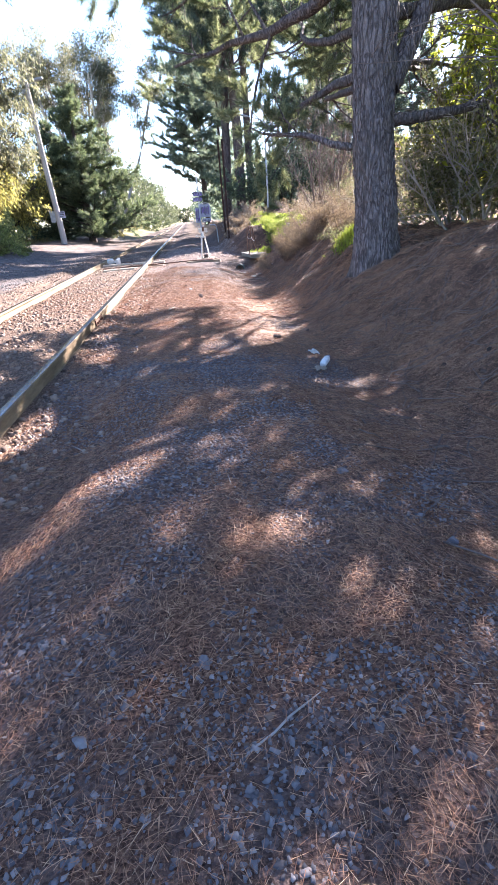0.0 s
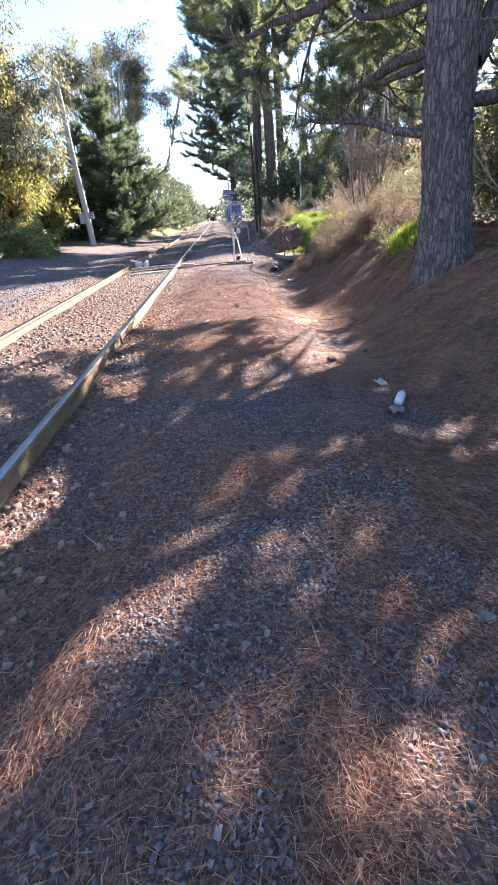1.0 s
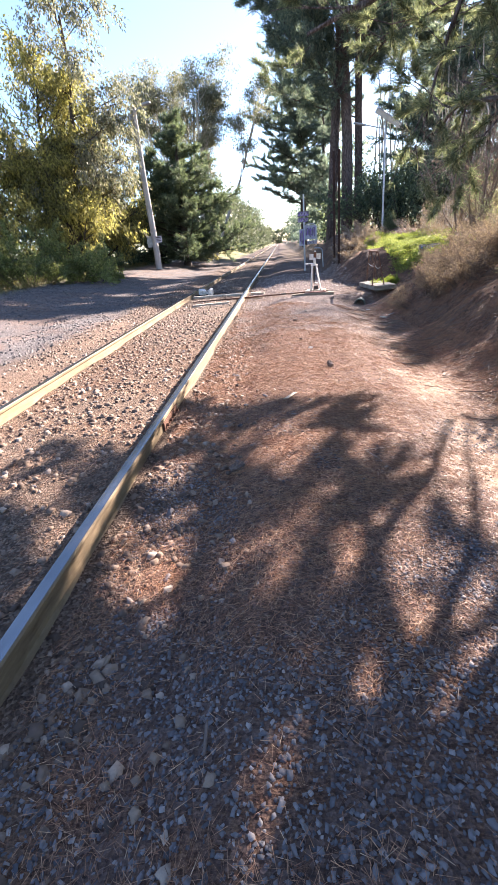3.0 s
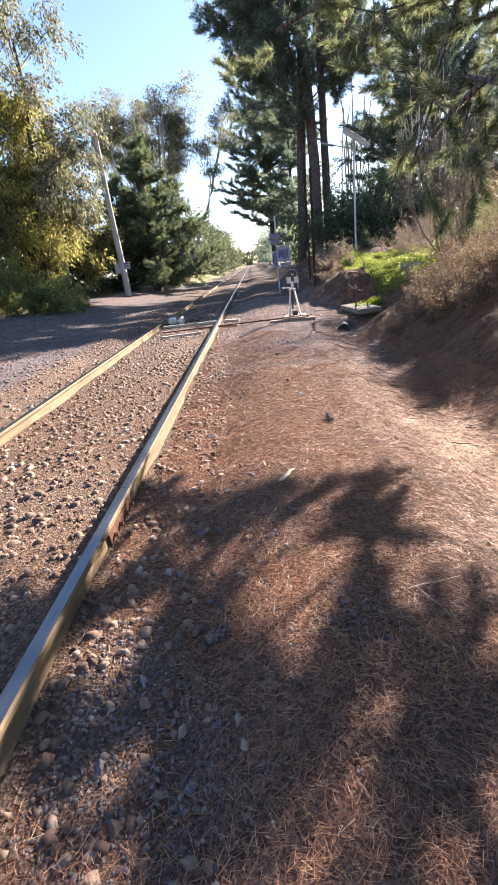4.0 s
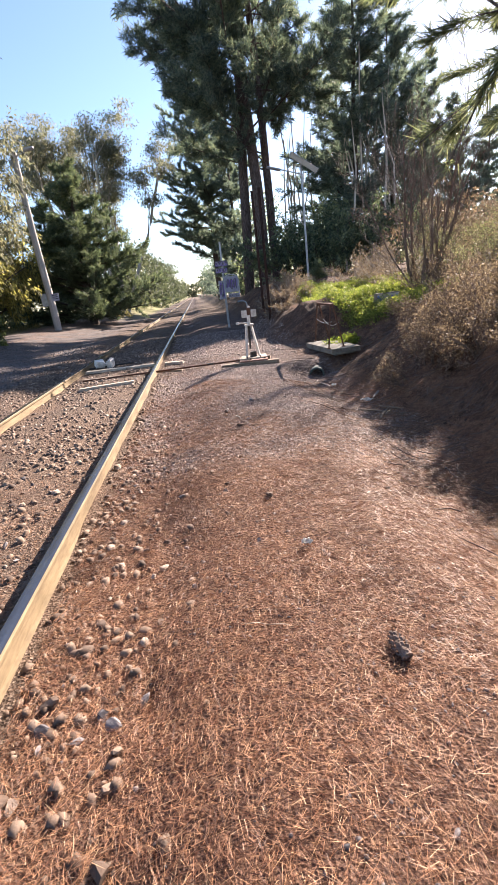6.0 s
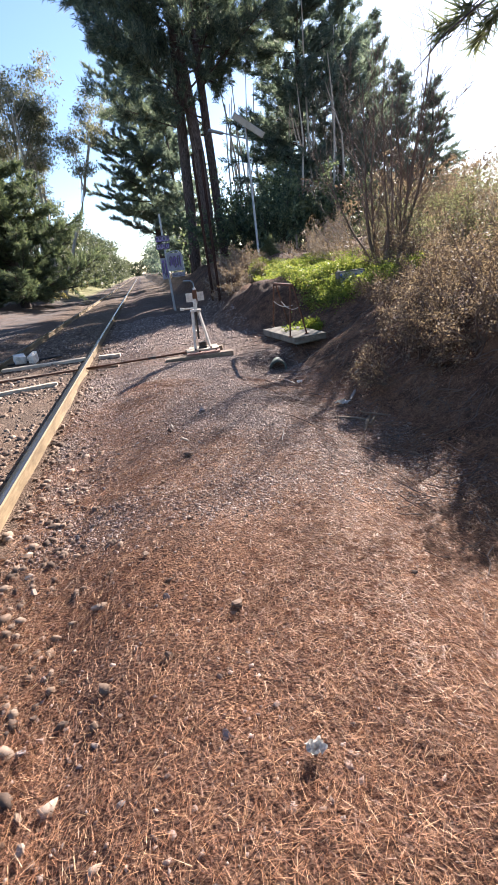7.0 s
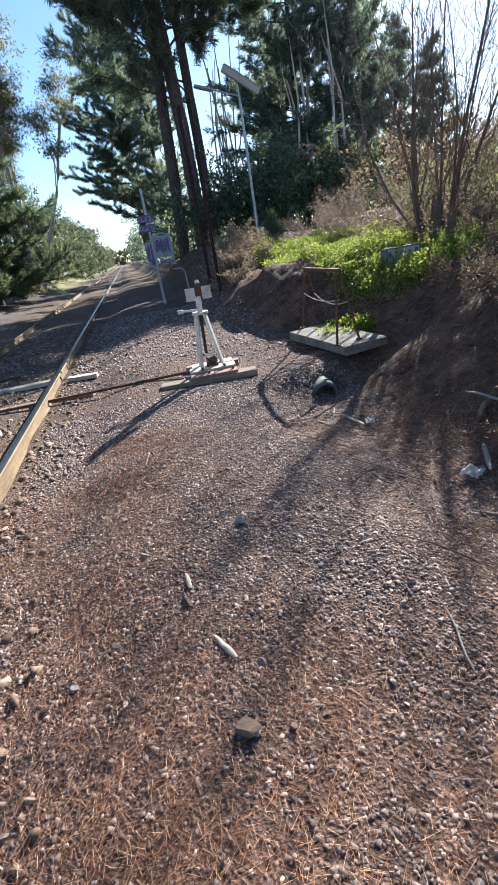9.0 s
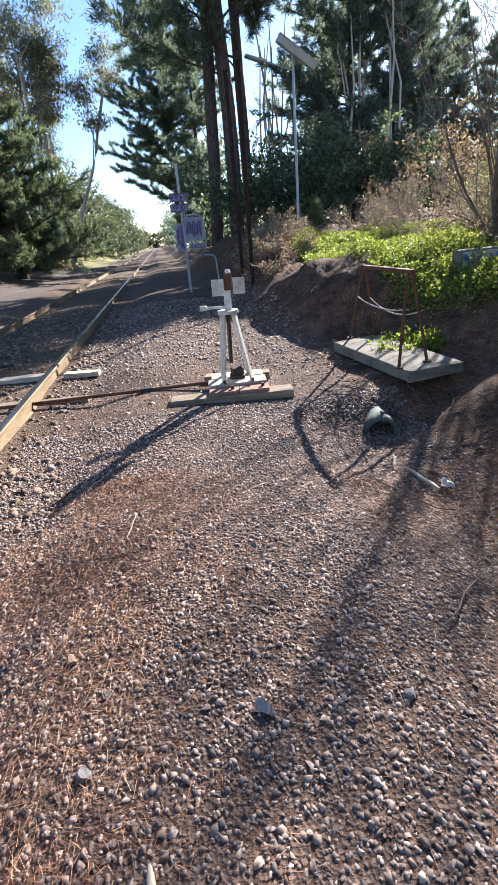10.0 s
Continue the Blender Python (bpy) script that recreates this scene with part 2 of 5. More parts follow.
M_PURPLE = plain("purple_spray_paint", (0.11, 0.05, 0.24), (0.25, 0.16, 0.42), 0.5, 0.0, 9.0, 0.1, 0.4)
M_BLUE = plain("blue_spray_paint", (0.035, 0.075, 0.34), (0.10, 0.17, 0.50), 0.5, 0.0, 9.0, 0.1, 0.4)
M_PANEL = plain("aged_cream_housing", (0.34, 0.31, 0.26), (0.55, 0.52, 0.46), 0.6, 0.0, 4.0, 0.15, 0.4)
M_LAMP = plain("grey_lamp_housing", (0.20, 0.21, 0.22), (0.36, 0.37, 0.38), 0.5, 0.3, 8.0, 0.1, 0.4)
M_BOTTLE = plain("pale_plastic", (0.55, 0.54, 0.50), (0.82, 0.82, 0.80), 0.4, 0.0, 14.0, 0.2, 0.5)
M_PINE_BARK = bark_material("plated_pine_bark", (0.045, 0.037, 0.036), (0.285, 0.245, 0.240), 1.0, 1.0)
M_RED_BARK = bark_material("reddish_pine_bark", (0.036, 0.026, 0.023), (0.205, 0.155, 0.135), 0.7, 0.7)
M_GUM_BARK = plain("smooth_gum_bark", (0.30, 0.25, 0.20), (0.62, 0.57, 0.49), 0.75, 0.0, 1.5, 0.3, 0.25, (2, 2, 0.5), 14.0)
M_TWIG = plain("grey_brown_twig", (0.085, 0.060, 0.048), (0.23, 0.175, 0.145), 0.85, 0.0, 6.0, 0.3, 0.2)
M_TWIG_PALE = plain("pale_dead_twig", (0.22, 0.19, 0.165), (0.42, 0.38, 0.34), 0.85, 0.0, 6.0, 0.3, 0.2)
M_DARK_WOOD = plain("dark_limb_bark", (0.030, 0.024, 0.020), (0.105, 0.082, 0.068), 0.9, 0.0, 5.0, 0.5, 0.2, (3, 3, 1), 30.0)
M_PINE = foliage("pine_needles", ((0.0, (0.055, 0.082, 0.076)), (0.5, (0.135, 0.180, 0.155)), (1.0, (0.285, 0.320, 0.235))), 0.58)
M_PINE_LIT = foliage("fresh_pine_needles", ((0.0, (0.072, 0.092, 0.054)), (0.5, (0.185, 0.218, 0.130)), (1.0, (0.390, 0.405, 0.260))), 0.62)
M_CONIFER = foliage("blue_green_conifer", ((0.0, (0.070, 0.102, 0.098)), (0.5, (0.160, 0.212, 0.195)), (1.0, (0.310, 0.360, 0.300))), 0.6)
M_CYPRESS = foliage("cypress_sprays", ((0.0, (0.052, 0.078, 0.056)), (0.5, (0.125, 0.165, 0.105)), (1.0, (0.270, 0.310, 0.180))), 0.52)
M_GUM = foliage("olive_gum_leaves", ((0.0, (0.100, 0.110, 0.080)), (0.5, (0.205, 0.208, 0.150)), (1.0, (0.360, 0.335, 0.245))), 0.55)
M_WATTLE = foliage("yellow_green_leaves", ((0.0, (0.130, 0.128, 0.055)), (0.45, (0.300, 0.280, 0.115)), (0.8, (0.470, 0.430, 0.150)), (1.0, (0.600, 0.540, 0.170))), 0.66)
M_SHRUB = foliage("grey_green_shrub", ((0.0, (0.095, 0.105, 0.060)), (0.5, (0.190, 0.200, 0.115)), (1.0, (0.330, 0.330, 0.200))), 0.6)
M_BROWN = foliage("brown_shrub_leaves", ((0.0, (0.120, 0.085, 0.066)), (0.5, (0.235, 0.172, 0.132)), (1.0, (0.390, 0.305, 0.240))), 0.45)
M_HEDGE = foliage("sunlit_broad_leaves", ((0.0, (0.160, 0.205, 0.036)), (0.5, (0.350, 0.410, 0.070)), (1.0, (0.600, 0.600, 0.110))), 0.78)
M_COVER = foliage("lush_ground_cover", ((0.0, (0.075, 0.120, 0.030)), (0.5, (0.210, 0.265, 0.055)), (1.0, (0.450, 0.470, 0.110))), 0.58, 0.45, 0.35)
M_GRASS = foliage("lime_grass", ((0.0, (0.130, 0.180, 0.030)), (1.0, (0.330, 0.380, 0.070))), 0.62)
M_FAR = foliage("distant_trees", ((0.0, (0.062, 0.080, 0.056)), (0.5, (0.115, 0.135, 0.090)), (1.0, (0.195, 0.210, 0.135))), 0.4, scale=0.12)
M_FRESH = foliage("fresh_green_shrub", ((0.0, (0.100, 0.125, 0.050)), (0.5, (0.215, 0.250, 0.095)), (1.0, (0.390, 0.410, 0.180))), 0.62)
M_HEATH = foliage("dry_heath", ((0.0, (0.110, 0.095, 0.040)), (0.5, (0.220, 0.190, 0.085)), (1.0, (0.370, 0.320, 0.160))), 0.45)

# ---------------------------------------------------------------- building helpers


def soup(name, verts, faces, mat, smooth=False):
    """A mesh from arrays of corners and of faces that all have the same number of corners."""
    verts, faces = np.asarray(verts, np.float32), np.asarray(faces, np.int32)
    me = bpy.data.meshes.new(name)
    me.vertices.add(len(verts))
    me.vertices.foreach_set("co", verts.ravel())
    n, k = faces.shape
    me.loops.add(n * k)
    me.loops.foreach_set("vertex_index", faces.ravel())
    me.polygons.add(n)
    me.polygons.foreach_set("loop_start", np.arange(0, n * k, k, dtype=np.int32))
    me.polygons.foreach_set("loop_total", np.full(n, k, np.int32))
    if smooth:
        me.polygons.foreach_set("use_smooth", np.ones(n, bool))
    me.materials.append(mat)
    me.update(calc_edges=True)
    return me


def under(ob, parent, label=""):
    ob.parent = parent
    if label:
        ob["label"] = label
    return ob


def part(name, bm, mat, parent=None, label="", smooth=False):
    """Links a bmesh, or a ready mesh, as one object under a thing or a part."""
    if isinstance(bm, bpy.types.Mesh):
        me = bm
    else:
        me = bpy.data.meshes.new(name)
        bmesh.ops.recalc_face_normals(bm, faces=bm.faces)
        bm.to_mesh(me)
        bm.free()
        me.materials.append(mat)
        if smooth:
            for p in me.polygons:
                p.use_smooth = True
    ob = new(name, me)
    if parent:
        under(ob, parent, label)
    return ob


def thing(name, at, label, category, group="", kind="", turn=(0, 0, 0)):
    ob = new(name)
    ob.empty_display_size = 0.1
    ob.matrix_basis = pose(*at, *turn)
    return tagged(ob, label, category, group, kind)


def box(size, at=(0, 0, 0), turn=(0, 0, 0), bevel=0.004, rough=0.0, bm=None, seed=0):
    """A bevelled, optionally worn box; at is its middle."""
    bm = bm or bmesh.new()
    got = bmesh.ops.create_cube(bm, size=1.0)["verts"]
    bmesh.ops.scale(bm, vec=size, verts=got)
    if bevel:
        edges = list({e for v in got for e in v.link_edges})
        got = list({v for f in bmesh.ops.bevel(bm, geom=edges, offset=bevel, segments=2, profile=0.6, affect="EDGES")["faces"] for v in f.verts} | {v for v in got if v.is_valid})
    if rough:
        r = random.Random(seed)
        for v in got:
            v.co += Vector((r.uniform(-1, 1), r.uniform(-1, 1), r.uniform(-1, 1))) * rough
    bmesh.ops.transform(bm, matrix=pose(*at, *turn), verts=got)
    return bm


def rod(a, b, r, r2=None, sides=10, bm=None):
    """A round bar from a to b."""
    bm = bm or bmesh.new()
    a, b = Vector(a), Vector(b)
    d = b - a
    got = bmesh.ops.create_cone(bm, cap_ends=True, segments=sides, radius1=r, radius2=r if r2 is None else r2, depth=d.length)["verts"]
    bmesh.ops.transform(bm, matrix=Matrix.Translation((a + b) / 2) @ d.to_track_quat("Z", "Y").to_matrix().to_4x4(), verts=got)
    return bm


def tube(lines, sides=6):
    """Corners and faces of round tapering tubes along lines of (points, radii)."""
    vs, fs, off = [], [], 0
    ang = np.linspace(0, 2 * np.pi, sides, endpoint=False)
    ring = np.stack([np.cos(ang), np.sin(ang)], 1)
    for pts, rad in lines:
        pts, rad = np.asarray(pts, float), np.asarray(rad, float)
        tan = np.gradient(pts, axis=0)
        tan /= np.linalg.norm(tan, axis=1, keepdims=True) + 1e-9
        ref = np.where(np.abs(tan[:, 2:3]) > 0.9, [[1.0, 0, 0]], [[0, 0, 1.0]])
        u = np.cross(tan, ref)
        u /= np.linalg.norm(u, axis=1, keepdims=True) + 1e-9
        w = np.cross(tan, u)
        v = pts[:, None] + rad[:, None, None] * (ring[None, :, :1] * u[:, None] + ring[None, :, 1:] * w[:, None])
        n = len(pts)
        vs.append(v.reshape(-1, 3))
        i = np.arange(n - 1)[:, None] * sides
        j = np.arange(sides)[None]
        k = (j + 1) % sides
        fs.append(np.stack([i + j, i + k, i + k + sides, i + j + sides], -1).reshape(-1, 4) + off)
        off += n * sides
    return np.concatenate(vs), np.concatenate(fs)


def unit(a):
    return a / (np.linalg.norm(a, axis=-1, keepdims=True) + 1e-9)


def blades(rng, base, way, length, width, bend=0.15, spiky=False):
    """Small leaves or needles: one kinked diamond, or one spike, for each base point, along way."""
    n = len(base)
    length = np.broadcast_to(np.asarray(length, float), (n,))[:, None]
    width = np.broadcast_to(np.asarray(width, float), (n,))[:, None]
    way = unit(way)
    side = unit(np.cross(way, rng.normal(size=(n, 3))))
    if spiky:
        v = np.stack([base - side * width / 2, base + side * width / 2, base + way * length], 1).reshape(-1, 3)
        return v, np.arange(3 * n).reshape(-1, 3)
    up = np.cross(side, way)
    mid = base + way * length * 0.45 + up * length * bend * rng.uniform(-1, 1, (n, 1))
    v = np.stack([base, mid - side * width / 2, base + way * length, mid + side * width / 2], 1).reshape(-1, 3)
    return v, np.arange(4 * n).reshape(-1, 4)


def smooth_noise(x, y, scale, seed):
    """Cheap value noise on arrays, -1 to 1."""
    r = np.random.RandomState(seed)
    table = r.uniform(-1, 1, (64, 64))
    u, v = np.asarray(x) / scale, np.asarray(y) / scale
    i, j = np.floor(u).astype(int), np.floor(v).astype(int)
    a, b = u - i, v - j
    a, b = a * a * (3 - 2 * a), b * b * (3 - 2 * b)
    g = lambda p, q: table[p % 64, q % 64]
    return (g(i, j) * (1 - a) + g(i + 1, j) * a) * (1 - b) + (g(i, j + 1) * (1 - a) + g(i + 1, j + 1) * a) * b


def sm(v, a, b):
    t = np.clip((np.asarray(v, float) - a) / (b - a), 0, 1)
    return t * t * (3 - 2 * t)


# ---------------------------------------------------------------- the ground
X_RIGHT, X_LEFT, Z_RAIL = -1.75, -3.42, 0.25


def ground_z(x, y):
    """Height of the ground: yard, track bed, path, drain and cutting."""
    x, y = np.asarray(x, float), np.asarray(y, float)
    z = np.full(np.broadcast(x, y).shape, 0.12)
    z = z + 0.055 * np.exp(-((x + 0.75) / 0.6) ** 2)                       # crown of the path
    z = z + 0.03 * np.exp(-((x + 2.58) / 0.5) ** 2)
    foot = 1.15 + 0.12 * np.sin(y * 0.55 + 0.6) + 0.05 * np.sin(y * 1.7)   # toe of the cutting
    foot = foot + 0.80 * sm(y, 14.95, 15.6) * (1 - sm(y, 16.9, 18.2))
    foot = foot - 0.4 * sm(y, 17.2, 20.0)
    depth = 0.24 * (1 - sm(y, 15.05, 15.7)) * (0.65 + 0.35 * sm(y, 5, 9))
    z = z - depth * sm(x, foot - 1.15, foot - 0.1)
    crest = 0.95 - 0.22 * sm(y, 12, 16) + 0.55 * sm(y, 20, 26) - 0.5 * sm(y, 30, 40)
    rise = sm(x, foot - 0.1, foot + 1.75 - 0.5 * sm(y, 14.9, 15.8) + 0.6 * sm(y, 24, 28))
    z = z + crest * rise
    z = z + 0.30 * sm(x, 4.0, 14.0)
    z = z + 0.08 * np.exp(-((x - 0.1) / 1.0) ** 2) * sm(y, 20, 26) * (1 - sm(y, 45, 60))
    # over the rails: level yard, then a low verge
    z = z + 0.05 * sm(-x, 3.9, 4.6) + 0.55 * sm(-x, 5.2, 9.5) * (0.75 + 0.25 * sm(y, 10, 30))
    z = z + 0.3 * sm(-x, 4.8, 8.0) * sm(y, 42, 55)
    z = z - 0.04 * np.exp(-((np.abs(x + 2.585) - 1.35) / 0.25) ** 2)
    off = 1 - 0.75 * ((x > -4.2) & (x < -1.2))
    off = off * (1 - 0.75 * sm(y, 15, 19))
    z = z + off * (0.030 * smooth_noise(x, y, 0.9, 3) + 0.016 * smooth_noise(x, y, 0.31, 4))
    z = z + 0.12 * rise * (smooth_noise(x, y, 0.75, 5) + 0.6 * smooth_noise(x, y, 0.3, 6) + 0.4 * smooth_noise(x, y, 0.13, 7))
    return z


def gz(x, y):
    return float(ground_z(np.array([x]), np.array([y]))[0])


def graded(parts):
    return np.unique(np.round(np.concatenate([np.arange(a, b, s) for a, b, s in parts]), 4))


gx = graded(((-900, -100, 100), (-100, -20, 8), (-20, -6, 0.7), (-6, -1.5, 0.12), (-1.5, 3.2, 0.06), (3.2, 8, 0.25), (8, 30, 1.5), (30, 100, 10), (100, 901, 100)))
gy = graded(((-400, -40, 60), (-40, -4, 3), (-4, 0.5, 0.4), (0.5, 17, 0.085), (17, 30, 0.25), (30, 60, 0.6), (60, 140, 4), (140, 400, 20), (400, 2001, 200)))
GX, GY = np.meshgrid(gx, gy)
gi = np.arange(len(gy) - 1)[:, None] * len(gx) + np.arange(len(gx) - 1)[None]
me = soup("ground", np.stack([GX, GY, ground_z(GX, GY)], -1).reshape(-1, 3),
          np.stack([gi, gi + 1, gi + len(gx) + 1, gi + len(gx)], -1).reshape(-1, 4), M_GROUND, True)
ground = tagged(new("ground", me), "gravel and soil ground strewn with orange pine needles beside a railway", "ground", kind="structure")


def ground_normal(x, y):
    e = 0.03
    return unit(np.stack([-(ground_z(x + e, y) - ground_z(x - e, y)) / (2 * e), -(ground_z(x, y + e) - ground_z(x, y - e)) / (2 * e), np.ones_like(x)], -1))


def litter_density(x, y):
    """Where needles gather: patches on the path, thick on the cutting."""
    p = 0.42 + 0.52 * sm(y, 6.0, 8.0) * (1 - sm(y, 10.6, 12.4)) + 0.5 * smooth_noise(x, y, 0.8, 11) + 0.35 * smooth_noise(x, y, 0.27, 12)
    p = p - 0.5 * sm(x, 0.2, 0.45) * (1 - sm(x, 0.85, 1.1)) * sm(y, 5.8, 6.5) * (1 - sm(y, 8.8, 10))
    p = p + 0.35 * sm(x, 0.9, 1.6) - 0.18 * sm(y, 10.5, 12.6) * (1 - sm(x, 0.9, 1.6)) * sm(x, -1.0, -0.4)
    p = p - 0.25 * sm(-x, 1.9, 2.4)
    return np.clip(p, 0.06, 1.0)


def scatter(rng, count, x0, x1, y0, y1, density):
    x, y = rng.uniform(x0, x1, count), rng.uniform(y0, y1, count)
    keep = rng.uniform(size=count) < density(x, y)
    keep &= ~((np.abs(x - X_RIGHT) < 0.06) | (np.abs(x - X_LEFT) < 0.06))
    return x[keep], y[keep]


def needle_litter():
    rng = np.random.RandomState(21)
    sets = [scatter(rng, 690000, -1.65, 1.6, 1.0, 11.2, litter_density), scatter(rng, 90000, 1.6, 2.6, 2.0, 9.0, litter_density), scatter(rng, 26000, 1.6, 2.4, 9.0, 15.0, litter_density),
            scatter(rng, 165000, -1.65, 1.6, 11.2, 14.5, litter_density), scatter(rng, 24000, -1.7, 2.6, 13.5, 17, litter_density),
            scatter(rng, 60000, -3.4, -1.8, 4.0, 13, litter_density), scatter(rng, 60000, 2.6, 4.4, 3.0, 10, litter_density)]
    x, y = np.concatenate([s[0] for s in sets]), np.concatenate([s[1] for s in sets])
    n = len(x)
    nor = ground_normal(x, y)
    base = np.stack([x, y, ground_z(x, y)], -1) + nor * rng.uniform(0.002, 0.014, (n, 1))
    base += nor * (np.clip(smooth_noise(x, y, 0.11, 18), 0, 1) * rng.uniform(0, 0.022, n))[:, None]
    swirl = 2.2 * smooth_noise(x, y, 0.3, 13) + rng.normal(0, 1.7, n)
    way = np.stack([np.cos(swirl), np.sin(swirl), np.zeros(n)], -1)
    way = unit(way - nor * np.sum(way * nor, -1, keepdims=True)) + nor * rng.normal(0.03, 0.07, (n, 1))
    v, f = blades(rng, base, way, rng.uniform(0.028, 0.075, n), rng.uniform(0.0011, 0.0019, n), 0.25, True)
    v = v.reshape(-1, 3, 3)
    low = ground_z(v[..., 0], v[..., 1])
    v[..., 2] = np.maximum(v[..., 2], low + 0.0025)
    ob = new("needle_litter", soup("needle_litter", v.reshape(-1, 3), f, M_NEEDLE))
    tagged(ob, "fallen orange-brown pine needles lying thick over the ground", "pine needles", kind="stuff")


def stones(name, x, y, size, mat, seed, sink=0.25, flat=0.7):
    """Angular broken stones, bedded in the ground."""
    rng = np.random.RandomState(seed)
    n = len(x)
    base = np.array([[1, 0.1, -0.4], [0.1, 0.95, -0.4], [-1, -0.1, -0.4], [-0.1, -0.95, -0.4], [0.62, 0.3, 0.5], [-0.3, 0.62, 0.45], [-0.62, -0.25, 0.5], [0.3, -0.6, 0.55]], float)
    faces = np.array([[0, 1, 5, 4], [1, 2, 6, 5], [2, 3, 7, 6], [3, 0, 4, 7], [4, 5, 6, 7]])
    v = base[None] * rng.uniform(0.75, 1.2, (n, 8, 1)) + rng.uniform(-0.2, 0.2, (n, 8, 3))
    v = v * np.stack([rng.uniform(0.8, 1.25, n), rng.uniform(0.65, 1.05, n), rng.uniform(0.45, 0.9, n) * flat / 0.7], -1)[:, None]
    a, b = rng.uniform(0, 6.28, n), rng.normal(0, 0.22, n)
    vx, vz = v[..., 0] * np.cos(b)[:, None] - v[..., 2] * np.sin(b)[:, None], v[..., 0] * np.sin(b)[:, None] + v[..., 2] * np.cos(b)[:, None]
    v[..., 0], v[..., 2] = vx, vz
    vx, vy = v[..., 0] * np.cos(a)[:, None] - v[..., 1] * np.sin(a)[:, None], v[..., 0] * np.sin(a)[:, None] + v[..., 1] * np.cos(a)[:, None]
    v[..., 0], v[..., 1] = vx, vy
    v = v * (size / 2)[:, None, None]
    v = v + np.stack([x, y, ground_z(x, y) + size * (0.5 - sink) * 0.6], -1)[:, None]
    return soup(name, v.reshape(-1, 3), (faces[None] + 8 * np.arange(n)[:, None, None]).reshape(-1, 4), mat)


def chips(name, x, y, size, mat, seed, sink=0.0):
    """Small broken chips lying flat, tightly packed."""
    rng = np.random.RandomState(seed)
    n = len(x)
    base = np.array([[0.85, 0.5, -0.5], [-0.6, 0.8, -0.5], [-0.9, -0.5, -0.5], [0.55, -0.85, -0.5], [0.7, 0.36, 0.4], [-0.45, 0.62, 0.4], [-0.7, -0.4, 0.4], [0.45, -0.62, 0.4]], float)
    faces = np.array([[0, 1, 5, 4], [1, 2, 6, 5], [2, 3, 7, 6], [3, 0, 4, 7], [4, 5, 6, 7]])
    v = base[None] * rng.uniform(0.75, 1.2, (n, 8, 1)) + rng.uniform(-0.34, 0.34, (n, 8, 3))
    v = v * np.stack([rng.uniform(0.8, 1.3, n), rng.uniform(0.65, 1.0, n), rng.uniform(0.45, 0.9, n)], -1)[:, None]
    for i, j, ang in ((0, 2, rng.normal(0, 0.35, n)), (1, 2, rng.normal(0, 0.35, n)), (0, 1, rng.uniform(0, 6.28, n))):
        p, q = v[..., i] * np.cos(ang)[:, None] - v[..., j] * np.sin(ang)[:, None], v[..., i] * np.sin(ang)[:, None] + v[..., j] * np.cos(ang)[:, None]
        v[..., i], v[..., j] = p, q
    v = v * (size / 2)[:, None, None] + np.stack([x, y, ground_z(x, y) + size * (0.16 - sink)], -1)[:, None]
    return soup(name, v.reshape(-1, 3), (faces[None] + 8 * np.arange(n)[:, None, None]).reshape(-1, 4), mat)


def gravel_density(x, y):
    """Gravel lies bare in patches between the needles, and everywhere near the lever."""
    p = 1 - sm(smooth_noise(x, y, 0.8, 11) + 0.6 * smooth_noise(x, y, 0.27, 12), -0.2, 0.45)
    p = p * (1 - 0.75 * sm(y, 6.6, 8.0) * (1 - sm(y, 10.4, 12.0)))
    return np.clip(0.04 + 0.9 * p + sm(y, 10.6, 13.0) * (0.75 + 0.4 * smooth_noise(x, y, 0.5, 17)), 0.03, 1.0)


def loose_ground():
    rng = np.random.RandomState(31)
    near = [scatter(rng, 62000, -1.6, 1.0, 1.0, 7.6, gravel_density), scatter(rng, 9000, -1.6, 1.2, 7.6, 11.0, gravel_density), scatter(rng, 62000, -1.6, 1.4, 11.0, 15.5, gravel_density),
            scatter(rng, 10000, -1.6, 1.3, 15.5, 23.0, lambda a, b: 0.8 + 0 * a)]
    x, y = np.concatenate([k[0] for k in near]), np.concatenate([k[1] for k in near])
    size = (0.0095 + 0.009 * rng.uniform(0, 1, len(x)) ** 2) * rng.choice([1, 1, 1, 1.5], len(x)) * (1 + 1.2 * sm(y, 14.5, 18))
    k = y < 9.5
    ob = new("gravel", chips("gravel", x[k], y[k], size[k], M_GRAVEL, 32, 0.04))
    tagged(ob, "blue-grey crushed stone gravel scattered over the path", "gravel", kind="stuff")
    ob = new("gravel", chips("gravel", x[~k], y[~k], size[~k], M_PINK_GRAVEL, 37, 0.05))
    tagged(ob, "pinkish grey crushed stone lying dense round the lever", "gravel", kind="stuff")
    x, y = scatter(rng, 21000, -4.6, -1.2, 3.0, 24, lambda a, b: np.clip(0.65 + 0.4 * smooth_noise(a, b, 0.7, 14) - 0.4 * sm(a, -1.6, -1.2), 0.05, 1))
    ob = new("ballast", stones("ballast", x, y, 0.024 + 0.055 * rng.uniform(0, 1, len(x)) ** 2, M_BALLAST, 33, 0.36, 0.75))
    tagged(ob, "brown stone ballast between and beside the rails", "ballast", kind="stuff")
    x, y = scatter(rng, 12000, -11.0, -4.6, 7.0, 26, lambda a, b: 0.85 + 0 * a)
    ob = new("yard_gravel", chips("yard_gravel", x, y, rng.uniform(0.02, 0.06, len(x)), M_YARD, 34))
    tagged(ob, "grey gravel spread over the yard across the track", "gravel", kind="stuff")


